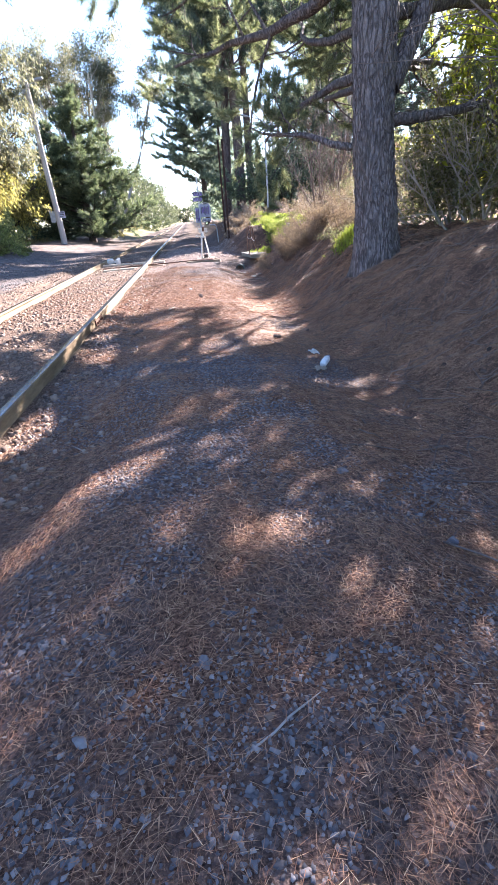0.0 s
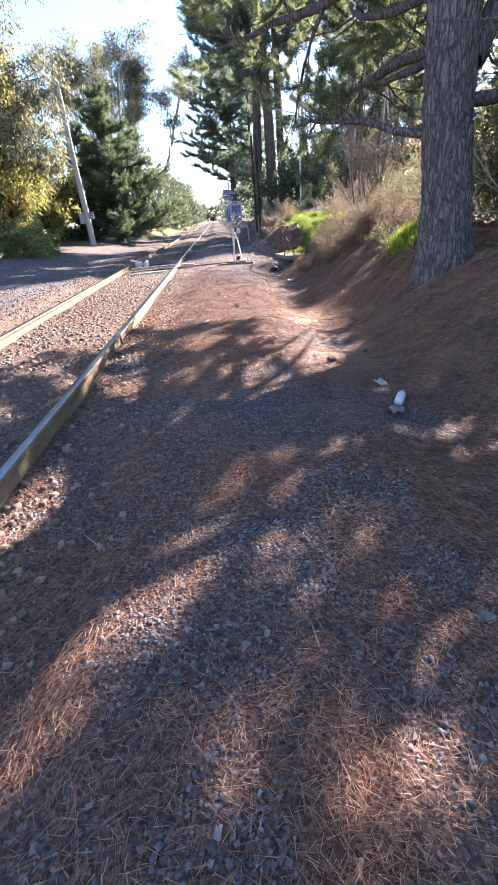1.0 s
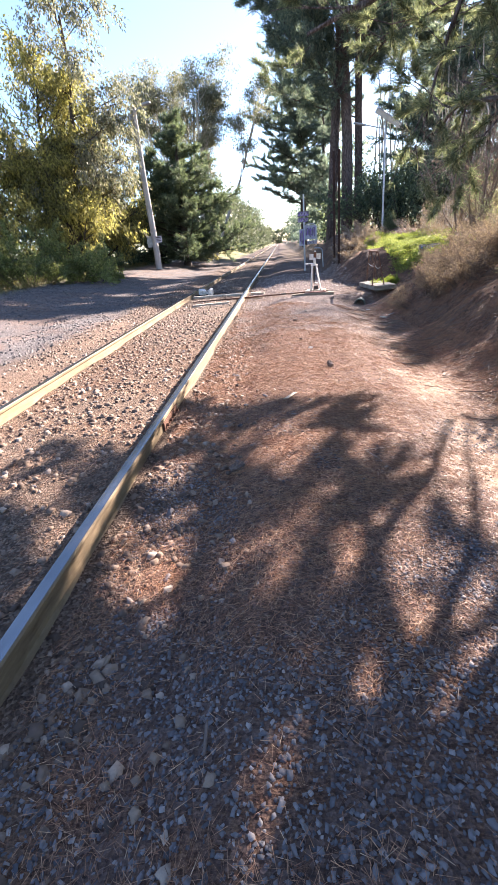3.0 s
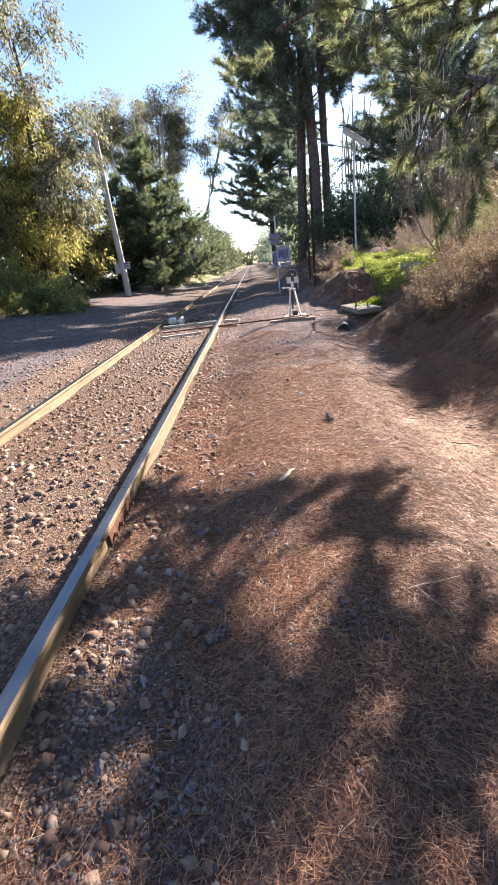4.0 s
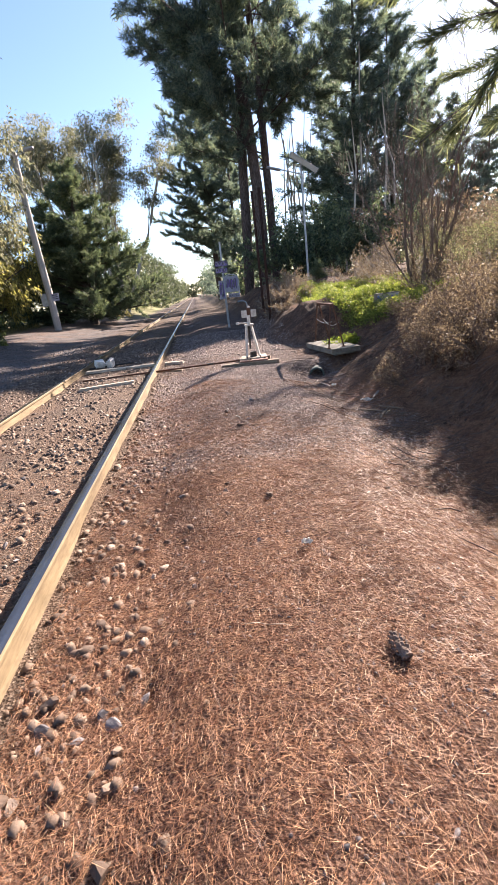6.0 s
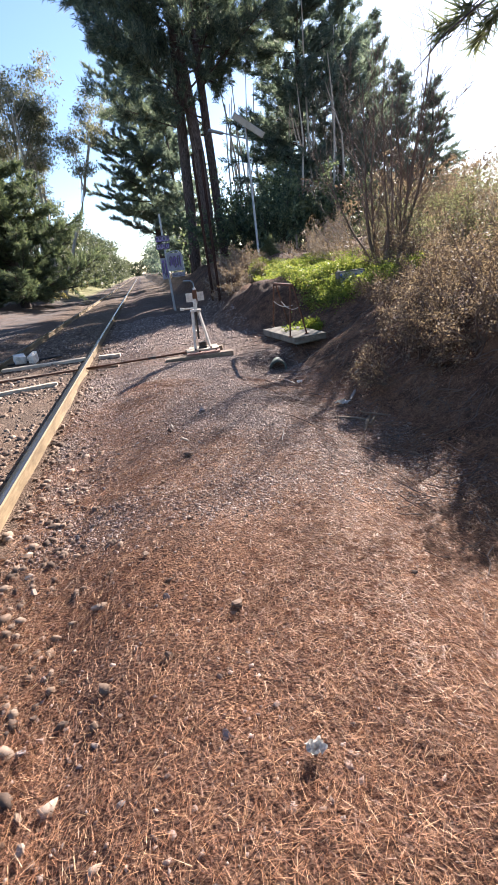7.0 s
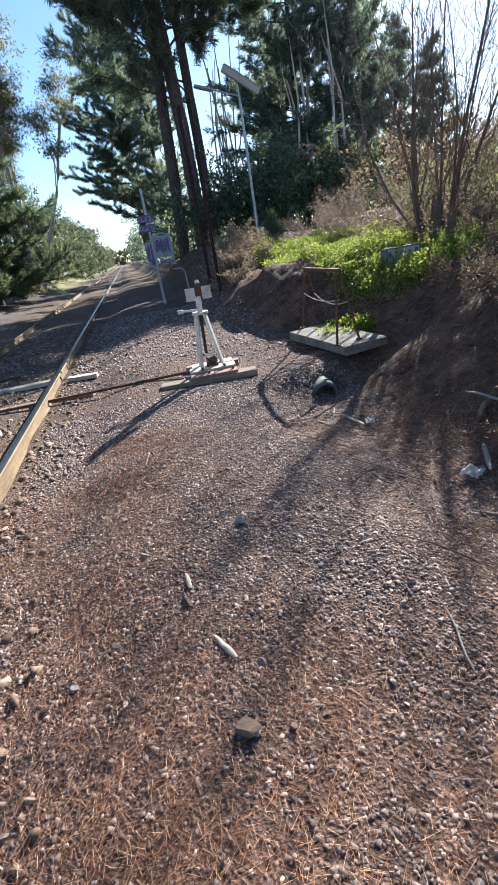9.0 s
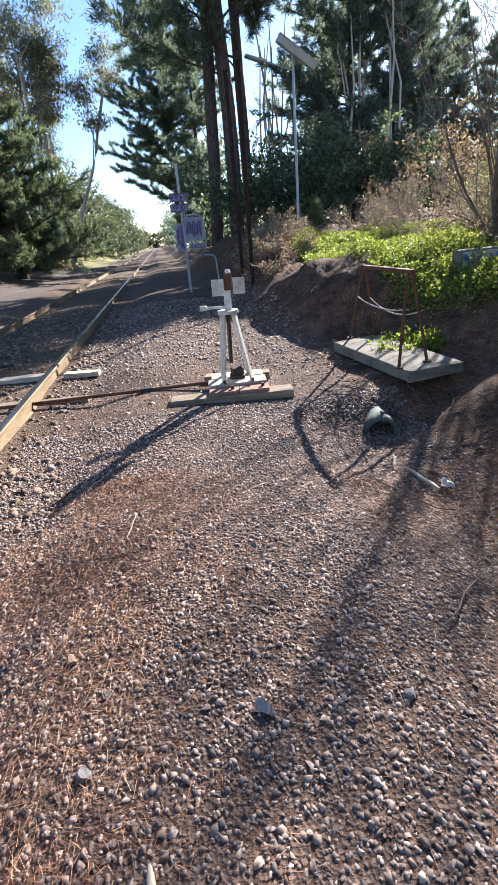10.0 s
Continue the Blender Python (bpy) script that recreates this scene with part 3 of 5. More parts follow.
def debris():
    """Dead twigs, bark flakes and clods on the cutting and beside the rail."""
    rng = np.random.RandomState(61)
    x, y = scatter(rng, 3600, 0.5, 3.2, 1.8, 17.0, lambda a, b: 0.35 + 0.65 * sm(a, 0.8, 1.5))
    a = rng.uniform(0, 6.28, len(x))
    lines = []
    for px, py, q, ln in zip(x, y, a, rng.uniform(0.06, 0.34, len(x)) * rng.choice([0.6, 1, 1.4], len(x))):
        s = np.linspace(0, 1, 4)
        tx, ty = px + math.cos(q) * ln * s + rng.normal(0, 0.012, 4), py + math.sin(q) * ln * s + rng.normal(0, 0.012, 4)
        lines.append((np.stack([tx, ty, ground_z(tx, ty) + 0.006 + rng.uniform(0, 0.025)], -1), np.array([1, 0.9, 0.75, 0.4]) * rng.uniform(0.0015, 0.0055)))
    tagged(new("dead_twigs", soup("dead_twigs", *tube(lines, 4), M_TWIG)), "dead grey-brown twigs fallen on the cutting", "twigs", kind="stuff")
    x, y = scatter(rng, 3600, 0.6, 3.4, 2.5, 17.5, lambda a, b: sm(a, 0.6, 1.5) * np.clip(0.5 + smooth_noise(a, b, 0.6, 19), 0, 1))
    tagged(new("soil_clods", soup_clods("soil_clods", x, y, rng)), "dark brown clods and bark flakes on the cutting", "soil", kind="stuff")
    x, y = scatter(rng, 900, -1.66, -0.95, 3.0, 12.0, lambda a, b: 1 - 0.8 * sm(a, -1.45, -0.95))
    tagged(new("rail_stones", stones("rail_stones", x, y, rng.uniform(0.025, 0.06, len(x)), M_BALLAST, 36, 0.3, 0.75)), "brown stones lying along the foot of the rail", "stones", kind="stuff")


def soup_clods(name, x, y, rng):
    return stones(name, x, y, rng.uniform(0.015, 0.07, len(x)) * rng.choice([0.6, 0.8, 1.2], len(x)), M_CLOD, 35, 0.35, 0.6)


needle_litter()
loose_ground()
debris()

# ---------------------------------------------------------------- the track


def rail(x, y0, y1, label):
    ob = thing("rail", (x, y0, Z_RAIL), label, "rail", "rails of the track")
    prof = [(-0.064, -0.152), (0.064, -0.152), (0.064, -0.142), (0.012, -0.122), (0.009, -0.045), (0.033, -0.032), (0.035, -0.010), (0.029, -0.001),
            (-0.029, -0.001), (-0.035, -0.010), (-0.033, -0.032), (-0.009, -0.045), (-0.012, -0.122), (-0.064, -0.142)]
    ys = [v - y0 for v in np.unique(np.concatenate([np.arange(y0, min(y1, 40), 1.0), np.arange(40, max(41, y1), 20.0), [y1]])) if y0 <= v <= y1]
    n = len(prof)
    v = [(px, yy, pz) for yy in ys for px, pz in prof]
    f = [(i * n + j, i * n + (j + 1) % n, (i + 1) * n + (j + 1) % n, (i + 1) * n + j) for i in range(len(ys) - 1) for j in range(n)]
    bm = bmesh.new()
    bv = [bm.verts.new(c) for c in v]
    for q in f:
        bm.faces.new([bv[k] for k in q])
    for s in (0, len(ys) - 1):
        bm.faces.new([bv[s * n + j] for j in range(n)])
    part("rail_body", bm, M_RAIL, ob, "rusty ochre rail side")
    bm = bmesh.new()
    sect = [(-0.028, 0.0), (-0.014, 0.0018), (0.014, 0.0018), (0.028, 0.0)]
    rows = [[bm.verts.new((px, yy, pz)) for px, pz in sect] for yy in ys]
    for a, b in zip(rows, rows[1:]):
        for j in range(3):
            bm.faces.new((a[j], a[j + 1], b[j + 1], b[j]))
    part("running_surface", bm, M_RAIL_TOP, ob, "worn steel running surface", True)
    return ob


def fishplate(parent, y, side):
    fp = part("fishplate", box((0.018, 0.46, 0.075), (side * 0.022, y, -0.085), (0, 0, 0), 0.004), M_RUST, parent)
    for k in (-0.17, -0.06, 0.06, 0.17):
        part("bolt", rod((side * 0.03, y + k, -0.085), (side * 0.055, y + k, -0.085), 0.014, None, 6), M_RUST, fp)


JOINT = 7.85
near_rail = rail(X_RIGHT, -60, JOINT - 0.004, "rusty steel rail with a worn top beside the path")
far_rail = rail(X_RIGHT, JOINT + 0.004, 900, "rusty steel rail running straight into the distance")
rail(X_LEFT, -60, 900, "rusty steel rail along the far edge of the track")
for s in (-1, 1):
    fishplate(near_rail, JOINT + 60 - 0.24, s)


def sleeper(y, seed):
    r = random.Random(seed)
    bm = box((2.6, 0.23, 0.13), (0, 0, 0), (0, 0, r.uniform(-1.5, 1.5)), 0.012, 0.006, seed=seed)
    ob = part("sleeper", bm, M_TIMBER)
    ob.matrix_basis = pose(-2.585 + r.uniform(-0.04, 0.04), y, Z_RAIL - 0.152 - 0.085)
    tagged(ob, "weathered timber sleeper half buried in ballast", "sleeper", "sleepers under the track")
    return ob


for k in range(40):
    sleeper(3.0 + 0.70 * k, k)

# ---------------------------------------------------------------- trees and shrubs


def grow(rng, start, way, length, radius, spec, level=0, out=None):
    """Branches as (level, points, radii), each carrying shorter ones."""
    out = [] if out is None else out
    n = spec["segs"][level]
    pts, d = [np.array(start, float)], unit(np.array(way, float))
    for _ in range(n):
        d = unit(d + rng.normal(0, spec["wobble"][level], 3) + np.array([0, 0, spec["lift"][level]]))
        pts.append(pts[-1] + d * length / n)
    pts = np.array(pts)
    t = np.linspace(0, 1, n + 1)
    rad = radius * (1 - t * (1 - spec["tip"][level]))
    out.append((level, pts, rad))
    if level + 1 < len(spec["segs"]):
        lo, hi = spec["from"][level]
        for k in range(spec["kids"][level]):
            s = lo + (hi - lo) * (k + rng.uniform(0, 1)) / spec["kids"][level]
            i = min(int(s * n), n - 1)
            at = pts[i] + (pts[i + 1] - pts[i]) * (s * n - i)
            axis = unit(pts[i + 1] - pts[i])
            side = unit(np.cross(axis, rng.normal(size=3)))
            if spec.get("flat", 0) and level > 0:
                side = unit(side * np.array([1, 1, 1 - spec["flat"]]))
            a = radians(spec["angle"][level] + rng.normal(0, 9))
            w = axis * math.cos(a) + side * math.sin(a)
            shape = spec["shape"][level](s)
            ln = length * spec["ratio"][level] * shape * rng.uniform(0.75, 1.2)
            grow(rng, at, w, ln, max(rad[i] * spec["thin"][level], 0.004), spec, level + 1, out)
    return out


def leafy(rng, branches, level, per_metre, length, width, spread=0.9, droop=0.0, cluster=0.03, start=0.25, spiky=False):
    """Leaves along all branches of that level and deeper."""
    bs, ws = [], []
    for lv, pts, _ in branches:
        if lv < level:
            continue
        ln = np.linalg.norm(np.diff(pts, axis=0), axis=1).sum()
        n = max(2, int(per_metre * ln))
        s = rng.uniform(start, 1.0, n) * (len(pts) - 1)
        i = np.minimum(s.astype(int), len(pts) - 2)
        p = pts[i] + (pts[i + 1] - pts[i]) * (s - i)[:, None]
        d = unit(pts[i + 1] - pts[i])
        bs.append(p + rng.normal(0, cluster, (n, 3)))
        ws.append(unit(d + spread * rng.normal(size=(n, 3)) + np.array([0, 0, -droop])))
    base, way = np.concatenate(bs), np.concatenate(ws)
    n = len(base)
    return blades(rng, base, way, length * rng.uniform(0.6, 1.2, n), width * rng.uniform(0.7, 1.2, n), 0.15, spiky)


def plant(name, at, branches, leaves, wood, leaf, label, category, group="", split=False, sides=6, wood_levels=9):
    """A thing with trunk, limbs and crown; branches and leaves are given in world places."""
    at = np.array(at, float)
    ob = thing(name, at, label, category, group)
    loc = [(lv, p - at, r) for lv, p, r in branches]
    trunk = [(p, r) for lv, p, r in loc if lv == 0]
    for tr in trunk:
        part("trunk", soup("trunk", *(furrowed(*tr) if split else tube([tr], 8)), wood, True), None, ob)
    rest = [(p, r) for lv, p, r in loc if 1 <= lv <= wood_levels]
    if split:
        for b in [(p, r) for lv, p, r in loc if lv == 1]:
            part("limb", soup("limb", *tube([b], 8), wood, True), None, ob)
        rest = [(p, r) for lv, p, r in loc if 2 <= lv <= wood_levels]
    if rest:
        tagged(part("branchwork", soup("branchwork", *tube(rest, 4 if not split else 5), wood, True), None, ob), kind="stuff")
    if leaves is not None:
        v, f = leaves
        part("crown", soup("crown", v - at.astype(np.float32), f, leaf), None, ob)
    return ob


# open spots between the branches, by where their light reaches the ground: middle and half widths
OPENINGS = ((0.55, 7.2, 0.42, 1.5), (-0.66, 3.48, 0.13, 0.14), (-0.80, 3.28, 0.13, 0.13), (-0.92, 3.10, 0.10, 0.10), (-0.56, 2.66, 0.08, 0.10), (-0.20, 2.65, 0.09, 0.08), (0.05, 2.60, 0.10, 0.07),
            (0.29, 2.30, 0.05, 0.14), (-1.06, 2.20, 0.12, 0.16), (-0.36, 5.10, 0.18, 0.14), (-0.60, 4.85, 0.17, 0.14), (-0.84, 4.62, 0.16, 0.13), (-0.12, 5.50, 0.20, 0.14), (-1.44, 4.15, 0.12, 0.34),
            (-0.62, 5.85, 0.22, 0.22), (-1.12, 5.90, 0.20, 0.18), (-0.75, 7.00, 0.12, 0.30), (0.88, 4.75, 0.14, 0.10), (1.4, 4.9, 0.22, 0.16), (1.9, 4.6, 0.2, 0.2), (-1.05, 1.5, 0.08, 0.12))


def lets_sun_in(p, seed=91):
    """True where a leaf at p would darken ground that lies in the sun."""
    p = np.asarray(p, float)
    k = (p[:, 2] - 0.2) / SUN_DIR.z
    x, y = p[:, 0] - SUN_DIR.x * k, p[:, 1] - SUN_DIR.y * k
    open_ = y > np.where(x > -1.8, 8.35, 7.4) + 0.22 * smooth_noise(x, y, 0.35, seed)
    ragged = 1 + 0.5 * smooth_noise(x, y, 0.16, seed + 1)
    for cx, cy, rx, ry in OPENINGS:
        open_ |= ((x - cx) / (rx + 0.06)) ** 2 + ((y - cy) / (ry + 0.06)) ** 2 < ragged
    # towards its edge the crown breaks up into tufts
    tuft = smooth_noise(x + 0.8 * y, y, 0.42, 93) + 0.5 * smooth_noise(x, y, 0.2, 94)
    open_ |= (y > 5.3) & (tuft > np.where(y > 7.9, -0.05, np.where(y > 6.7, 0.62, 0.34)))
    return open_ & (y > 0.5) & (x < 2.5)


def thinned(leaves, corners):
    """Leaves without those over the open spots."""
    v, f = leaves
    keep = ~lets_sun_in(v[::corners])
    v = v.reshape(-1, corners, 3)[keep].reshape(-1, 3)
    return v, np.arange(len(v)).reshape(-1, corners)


def furrowed(pts, rad, sides=72, step=0.035):
    """A trunk with ridged, plated bark in relief up to the crown."""
    t = np.concatenate([[0], np.cumsum(np.linalg.norm(np.diff(pts, axis=0), axis=1))])
    q = np.concatenate([np.arange(0, 5.2, step), np.arange(5.2, t[-1], 0.5), [t[-1]]])
    line = np.stack([np.interp(q, t, pts[:, k]) for k in range(3)], -1)
    v, f = tube([(line, np.interp(q, t, rad))], sides)
    v = v.reshape(len(q), sides, 3)
    a = np.linspace(0, 2 * np.pi, sides, endpoint=False)[None] + 0.10 * np.sin(q * 3.1)[:, None]
    arc, up = a * 0.25, q[:, None] + 0 * a
    wave = np.abs(smooth_noise(arc * np.ones_like(up), up, 0.045, 81)) ** 0.7 + 0.5 * smooth_noise(arc, up * 0.4, 0.028, 82) + 0.6 * np.abs(smooth_noise(arc, up * 0.35, 0.07, 83))
    out = v - line[:, None]
    low = 1 + 0.16 * np.exp(-(q[:, None] / 0.35) ** 2) * np.cos(a * 5 + 1.0)
    v = line[:, None] + out * low[..., None] + unit(out) * (0.022 * wave[..., None])
    return v.reshape(-1, 3), f


TALL = dict(segs=(14, 7, 4), wobble=(0.02, 0.10, 0.16), lift=(0.05, 0.03, 0.06), tip=(0.35, 0.2, 0.3), kids=(46, 22), angle=(74, 50), ratio=(0.24, 0.24),
            thin=(0.22, 0.5), shape=(lambda s: 1.15 - 0.6 * s, lambda s: 1.1 - 0.5 * s))
TALL["from"] = ((0.42, 1.0), (0.3, 1.0))


def tall_pine(x, y, height, radius, seed, lean=(0, 0), bare=0.42, leaf=None, per=52, group="tall pines beside the line"):
    rng = np.random.RandomState(seed)
    spec = dict(TALL)
    spec["from"] = ((bare, 1.0), (0.3, 1.0))
    br = grow(rng, (x, y, gz(x, y) - 0.1), (lean[0], lean[1], 1), height, radius, spec)
    return plant("pine_tree", (x, y, gz(x, y)), br, leafy(rng, br, 2, 2 * per, 0.27, 0.042, 0.70, -0.12, 0.09, 0.2, True), M_RED_BARK, leaf or M_PINE,
                 "tall dark pine with a bare reddish trunk and high crown", "tree", group)


CONE = dict(segs=(12, 5, 3), wobble=(0.012, 0.05, 0.10), lift=(0.03, 0.045, 0.03), tip=(0.08, 0.2, 0.3), kids=(64, 10), angle=(78, 48), ratio=(0.30, 0.36),
            thin=(0.25, 0.5), shape=(lambda s: 1.12 - s, lambda s: 1.1 - 0.6 * s), flat=0.8)
CONE["from"] = ((0.10, 0.98), (0.15, 1.0))


def conifer(x, y, height, radius, seed, label, leaf=None, wide=0.30, per=54, low=0.10, kids=64, size=0.32, group="", thin=0.15):
    rng = np.random.RandomState(seed)
    spec = dict(CONE)
    spec["ratio"], spec["from"], spec["kids"] = (wide, 0.25), ((low, 0.98), (0.10, 1.0)), (kids, 17)
    if low >= 0.1:      # the lowest branches are shorter than those half way up
        spec["shape"] = (lambda s: min(1.12 - s, 0.36 + 1.1 * s), CONE["shape"][1])
    br = grow(rng, (x, y, gz(x, y) - 0.1), (0, 0, 1), height, radius, spec)
    return plant("conifer", (x, y, gz(x, y)), br, leafy(rng, br, 2, 2.2 * per, size * 0.82, size * thin * 0.8, 0.62, -0.10, 0.06, 0.05, True), M_DARK_WOOD, leaf or M_CONIFER, label, "tree", group)


def big_pine():
    """The old pine on the cutting, with plated bark and low spreading limbs."""
    rng = np.random.RandomState(5)
    x, y = 2.28, 7.6
    z = gz(x, y)
    pts = np.array([(2.30, 7.6, z - 0.35), (2.29, 7.6, z - 0.05), (2.25, 7.6, z + 0.25), (2.23, 7.6, z + 0.7), (2.17, 7.6, z + 1.15), (2.14, 7.62, z + 1.55), (2.14, 7.64, z + 2.1), (2.13, 7.66, z + 2.7), (2.10, 7.7, z + 3.6),
                    (2.12, 7.8, z + 5.0), (2.15, 7.9, z + 7.0), (2.2, 8.0, z + 9.5), (2.2, 8.1, z + 12.5), (2.2, 8.1, z + 16)])
    rad = np.array([0.43, 0.35, 0.29, 0.255, 0.245, 0.235, 0.235, 0.245, 0.235, 0.21, 0.19, 0.16, 0.11, 0.04])
    br = [(0, pts, rad)]
    spec = dict(segs=(1, 9, 5, 3), wobble=(0, 0.09, 0.15, 0.2), lift=(0, 0.02, 0.06, 0.06), tip=(1, 0.22, 0.25, 0.4), kids=(1, 9, 6), angle=(60, 48, 48), ratio=(1, 0.36, 0.45),
                thin=(1, 0.42, 0.5), shape=(None, lambda s: 1.15 - 0.5 * s, lambda s: 1.0))
    spec["from"] = ((0, 1), (0.35, 1.0), (0.2, 1.0))
    limbs = [((2.33, 7.62, z + 1.95), (0.62, 0.10, 0.85), 3.4, 0.13), ((2.30, 7.6, z + 1.62), (1.0, 0.12, 0.12), 3.0, 0.075), ((2.08, 7.8, z + 2.15), (-0.30, 0.75, 0.02), 3.4, 0.07),
             ((2.0, 7.6, z + 1.35), (-0.62, 0.55, 0.10), 2.0, 0.05), ((2.05, 7.9, z + 3.2), (-0.25, 1.0, -0.02), 4.6, 0.10), ((2.2, 7.9, z + 3.0), (0.30, 1.0, 0.10), 5.0, 0.10),
             ((2.0, 7.7, z + 2.9), (-0.75, 0.45, 0.28), 3.6, 0.085)]
    for k in range(13):
        a = radians(36 + 48 * (k % 6) / 5 + rng.uniform(-6, 6))
        limbs.append(((2.16, 7.8, z + 2.7 + 0.34 * k), (math.cos(a), math.sin(a), 0.10 + 0.02 * k), rng.uniform(5.6, 7.4), 0.085))
    for k in range(8):      # low limbs that hang out over the cutting
        a = radians(56 + 26 * (k % 4) / 3 + rng.uniform(-3, 3))
        limbs.append(((2.2, 7.8, z + 1.95 + 0.09 * k), (math.cos(a), math.sin(a), 0.03), rng.uniform(5.4, 6.6), 0.065))
    for k in range(17):
        h = 3.6 + 11.5 * k / 17
        a = k * 2.4 + rng.uniform(-0.4, 0.4)
        limbs.append(((2.14, 7.8, z + h), (math.cos(a), math.sin(a), 0.22), (5.2 - 0.26 * h) * rng.uniform(0.8, 1.15), 0.11 - 0.005 * h))
    high = []
    for p, w, ln, r in limbs:
        grow(rng, p, w, ln, r, spec, 1, br if p[2] < z + 7.0 else high)
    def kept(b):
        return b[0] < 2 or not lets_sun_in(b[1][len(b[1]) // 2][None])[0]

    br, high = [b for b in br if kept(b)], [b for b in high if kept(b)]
    # needles: tufts that fan out round the twigs
    v, f = leafy(rng, br, 3, 560, 0.130, 0.0080, 0.72, -0.08, 0.016, 0.40, True)
    v2, f2 = leafy(rng, high, 3, 150, 0.15, 0.017, 0.7, 0.0, 0.025, 0.3, True)
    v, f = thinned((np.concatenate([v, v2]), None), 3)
    br += high
    plant("pine_tree", (x, y, z), br, (v, f), M_PINE_BARK, M_PINE_LIT, "old pine with plated grey bark and low spreading limbs", "tree", "", True)


def gum(x, y, height, seed, stems=3, lean=(0.0, 0.0)):
    """Pale forked stems that carry flat clouds of hanging leaves, with sky between them."""
    rng = np.random.RandomState(seed)
    spec = dict(segs=(10, 6, 4), wobble=(0.05, 0.10, 0.14), lift=(0.03, 0.10, 0.06), tip=(0.4, 0.3, 0.3), kids=(5, 4), angle=(30, 36), ratio=(0.30, 0.40),
                thin=(0.5, 0.5), shape=(lambda s: 1.25 - 0.5 * s, lambda s: 1.0))
    spec["from"] = ((0.60, 0.98), (0.5, 1.0))
    br = []
    for k in range(stems):
        a = seed + k * 2.1
        grow(rng, (x + 0.2 * math.cos(a), y + 0.2 * math.sin(a), gz(x, y) - 0.1), (lean[0] + 0.20 * math.cos(a), lean[1] + 0.2 * math.sin(a), 1), height * rng.uniform(0.78, 0.95), 0.17, spec, 0, br)
    mids = np.array([p[-1] for lv, p, _ in br if lv >= 1])
    n = 130
    c = np.repeat(mids, n, 0)
    base = c + unit(rng.normal(size=c.shape)) * rng.uniform(0.3, 1.0, (len(c), 1)) * np.array([1.0, 1.0, 0.46]) * np.repeat(rng.uniform(0.7, 1.25, len(mids)), n)[:, None]
    leaves = blades(rng, base, rng.normal(size=base.shape) * 0.7 + np.array([0, 0, -0.6]), 0.24 * rng.uniform(0.6, 1.2, len(base)), 0.07, 0.15)
    return plant("gum_tree", (x, y, gz(x, y)), br, leaves, M_GUM_BARK, M_GUM,
                 "slender gum tree with pale forked stems and umbrella crown", "tree", "gum trees across the track")


def weeping(x, y, height, seed, leaf, label, width=0.42, per=30, size=0.21):
    """A broad crown to the ground, with hanging sprays."""
    rng = np.random.RandomState(seed)
    spec = dict(segs=(8, 6, 5, 4), wobble=(0.08, 0.10, 0.14, 0.12), lift=(0.05, 0.06, 0.0, -0.42), tip=(0.3, 0.3, 0.3, 0.4), kids=(22, 9, 6), angle=(58, 50, 60), ratio=(width, 0.45, 0.55),
                thin=(0.4, 0.5, 0.5), shape=(lambda s: 1.2 - 0.55 * s, lambda s: 1.0, lambda s: 1.0))
    spec["from"] = ((0.12, 1.0), (0.3, 1.0), (0.3, 1.0))
    br = grow(rng, (x, y, gz(x, y) - 0.1), (0.05, 0, 1), height, 0.20, spec)
    return plant("leafy_tree", (x, y, gz(x, y)), br, leafy(rng, br, 3, per, size, size * 0.34, 0.7, 0.9, 0.10, 0.0), M_DARK_WOOD, leaf, label, "tree", "leafy trees across the track", wood_levels=2)


def shrub(name, x, y, height, width, seed, leaf, wood, label, per=60, size=0.05, stems=14, up=0.9, kids=(9, 6), category="shrub", group="", levels=1, start=0.15, open_spots=False):
    rng = np.random.RandomState(seed)
    spec = dict(segs=(5, 3, 2), wobble=(0.12, 0.16, 0.2), lift=(0.02, 0.02, 0.0), tip=(0.3, 0.3, 0.5), kids=kids, angle=(38, 46), ratio=(0.45, 0.5), thin=(0.5, 0.5),
                shape=(lambda s: 1.15 - 0.4 * s, lambda s: 1.0))
    spec["from"] = ((0.2, 1.0), (0.2, 1.0))
    br = []
    for k in range(stems):
        a, q = rng.uniform(0, 6.28), math.sqrt(rng.uniform(0, 1))
        px, py = x + 0.35 * width * q * math.cos(a), y + 0.35 * width * q * math.sin(a)
        grow(rng, (px, py, gz(px, py) - 0.05), (math.cos(a) * q * width / height, math.sin(a) * q * width / height, up), height * rng.uniform(0.7, 1.1) * (1.1 - 0.25 * q), 0.012 + 0.006 * height, spec, 0, br)
    z = gz(x, y)
    at = np.array((x, y, z))
    ob = thing(name, at, label, category, group)
    tagged(part("brushwood", soup("brushwood", *tube([(p - at, r) for _, p, r in br], 3), wood, True), None, ob), kind="stuff")
    if leaf:
        v, f = leafy(rng, br, levels, per, size, size * 0.45, 1.0, 0.1, 0.03, start)
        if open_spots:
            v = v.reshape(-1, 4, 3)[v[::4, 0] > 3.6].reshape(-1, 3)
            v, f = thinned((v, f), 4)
        part("foliage", soup("foliage", v - at, f, leaf), None, ob)
    return ob


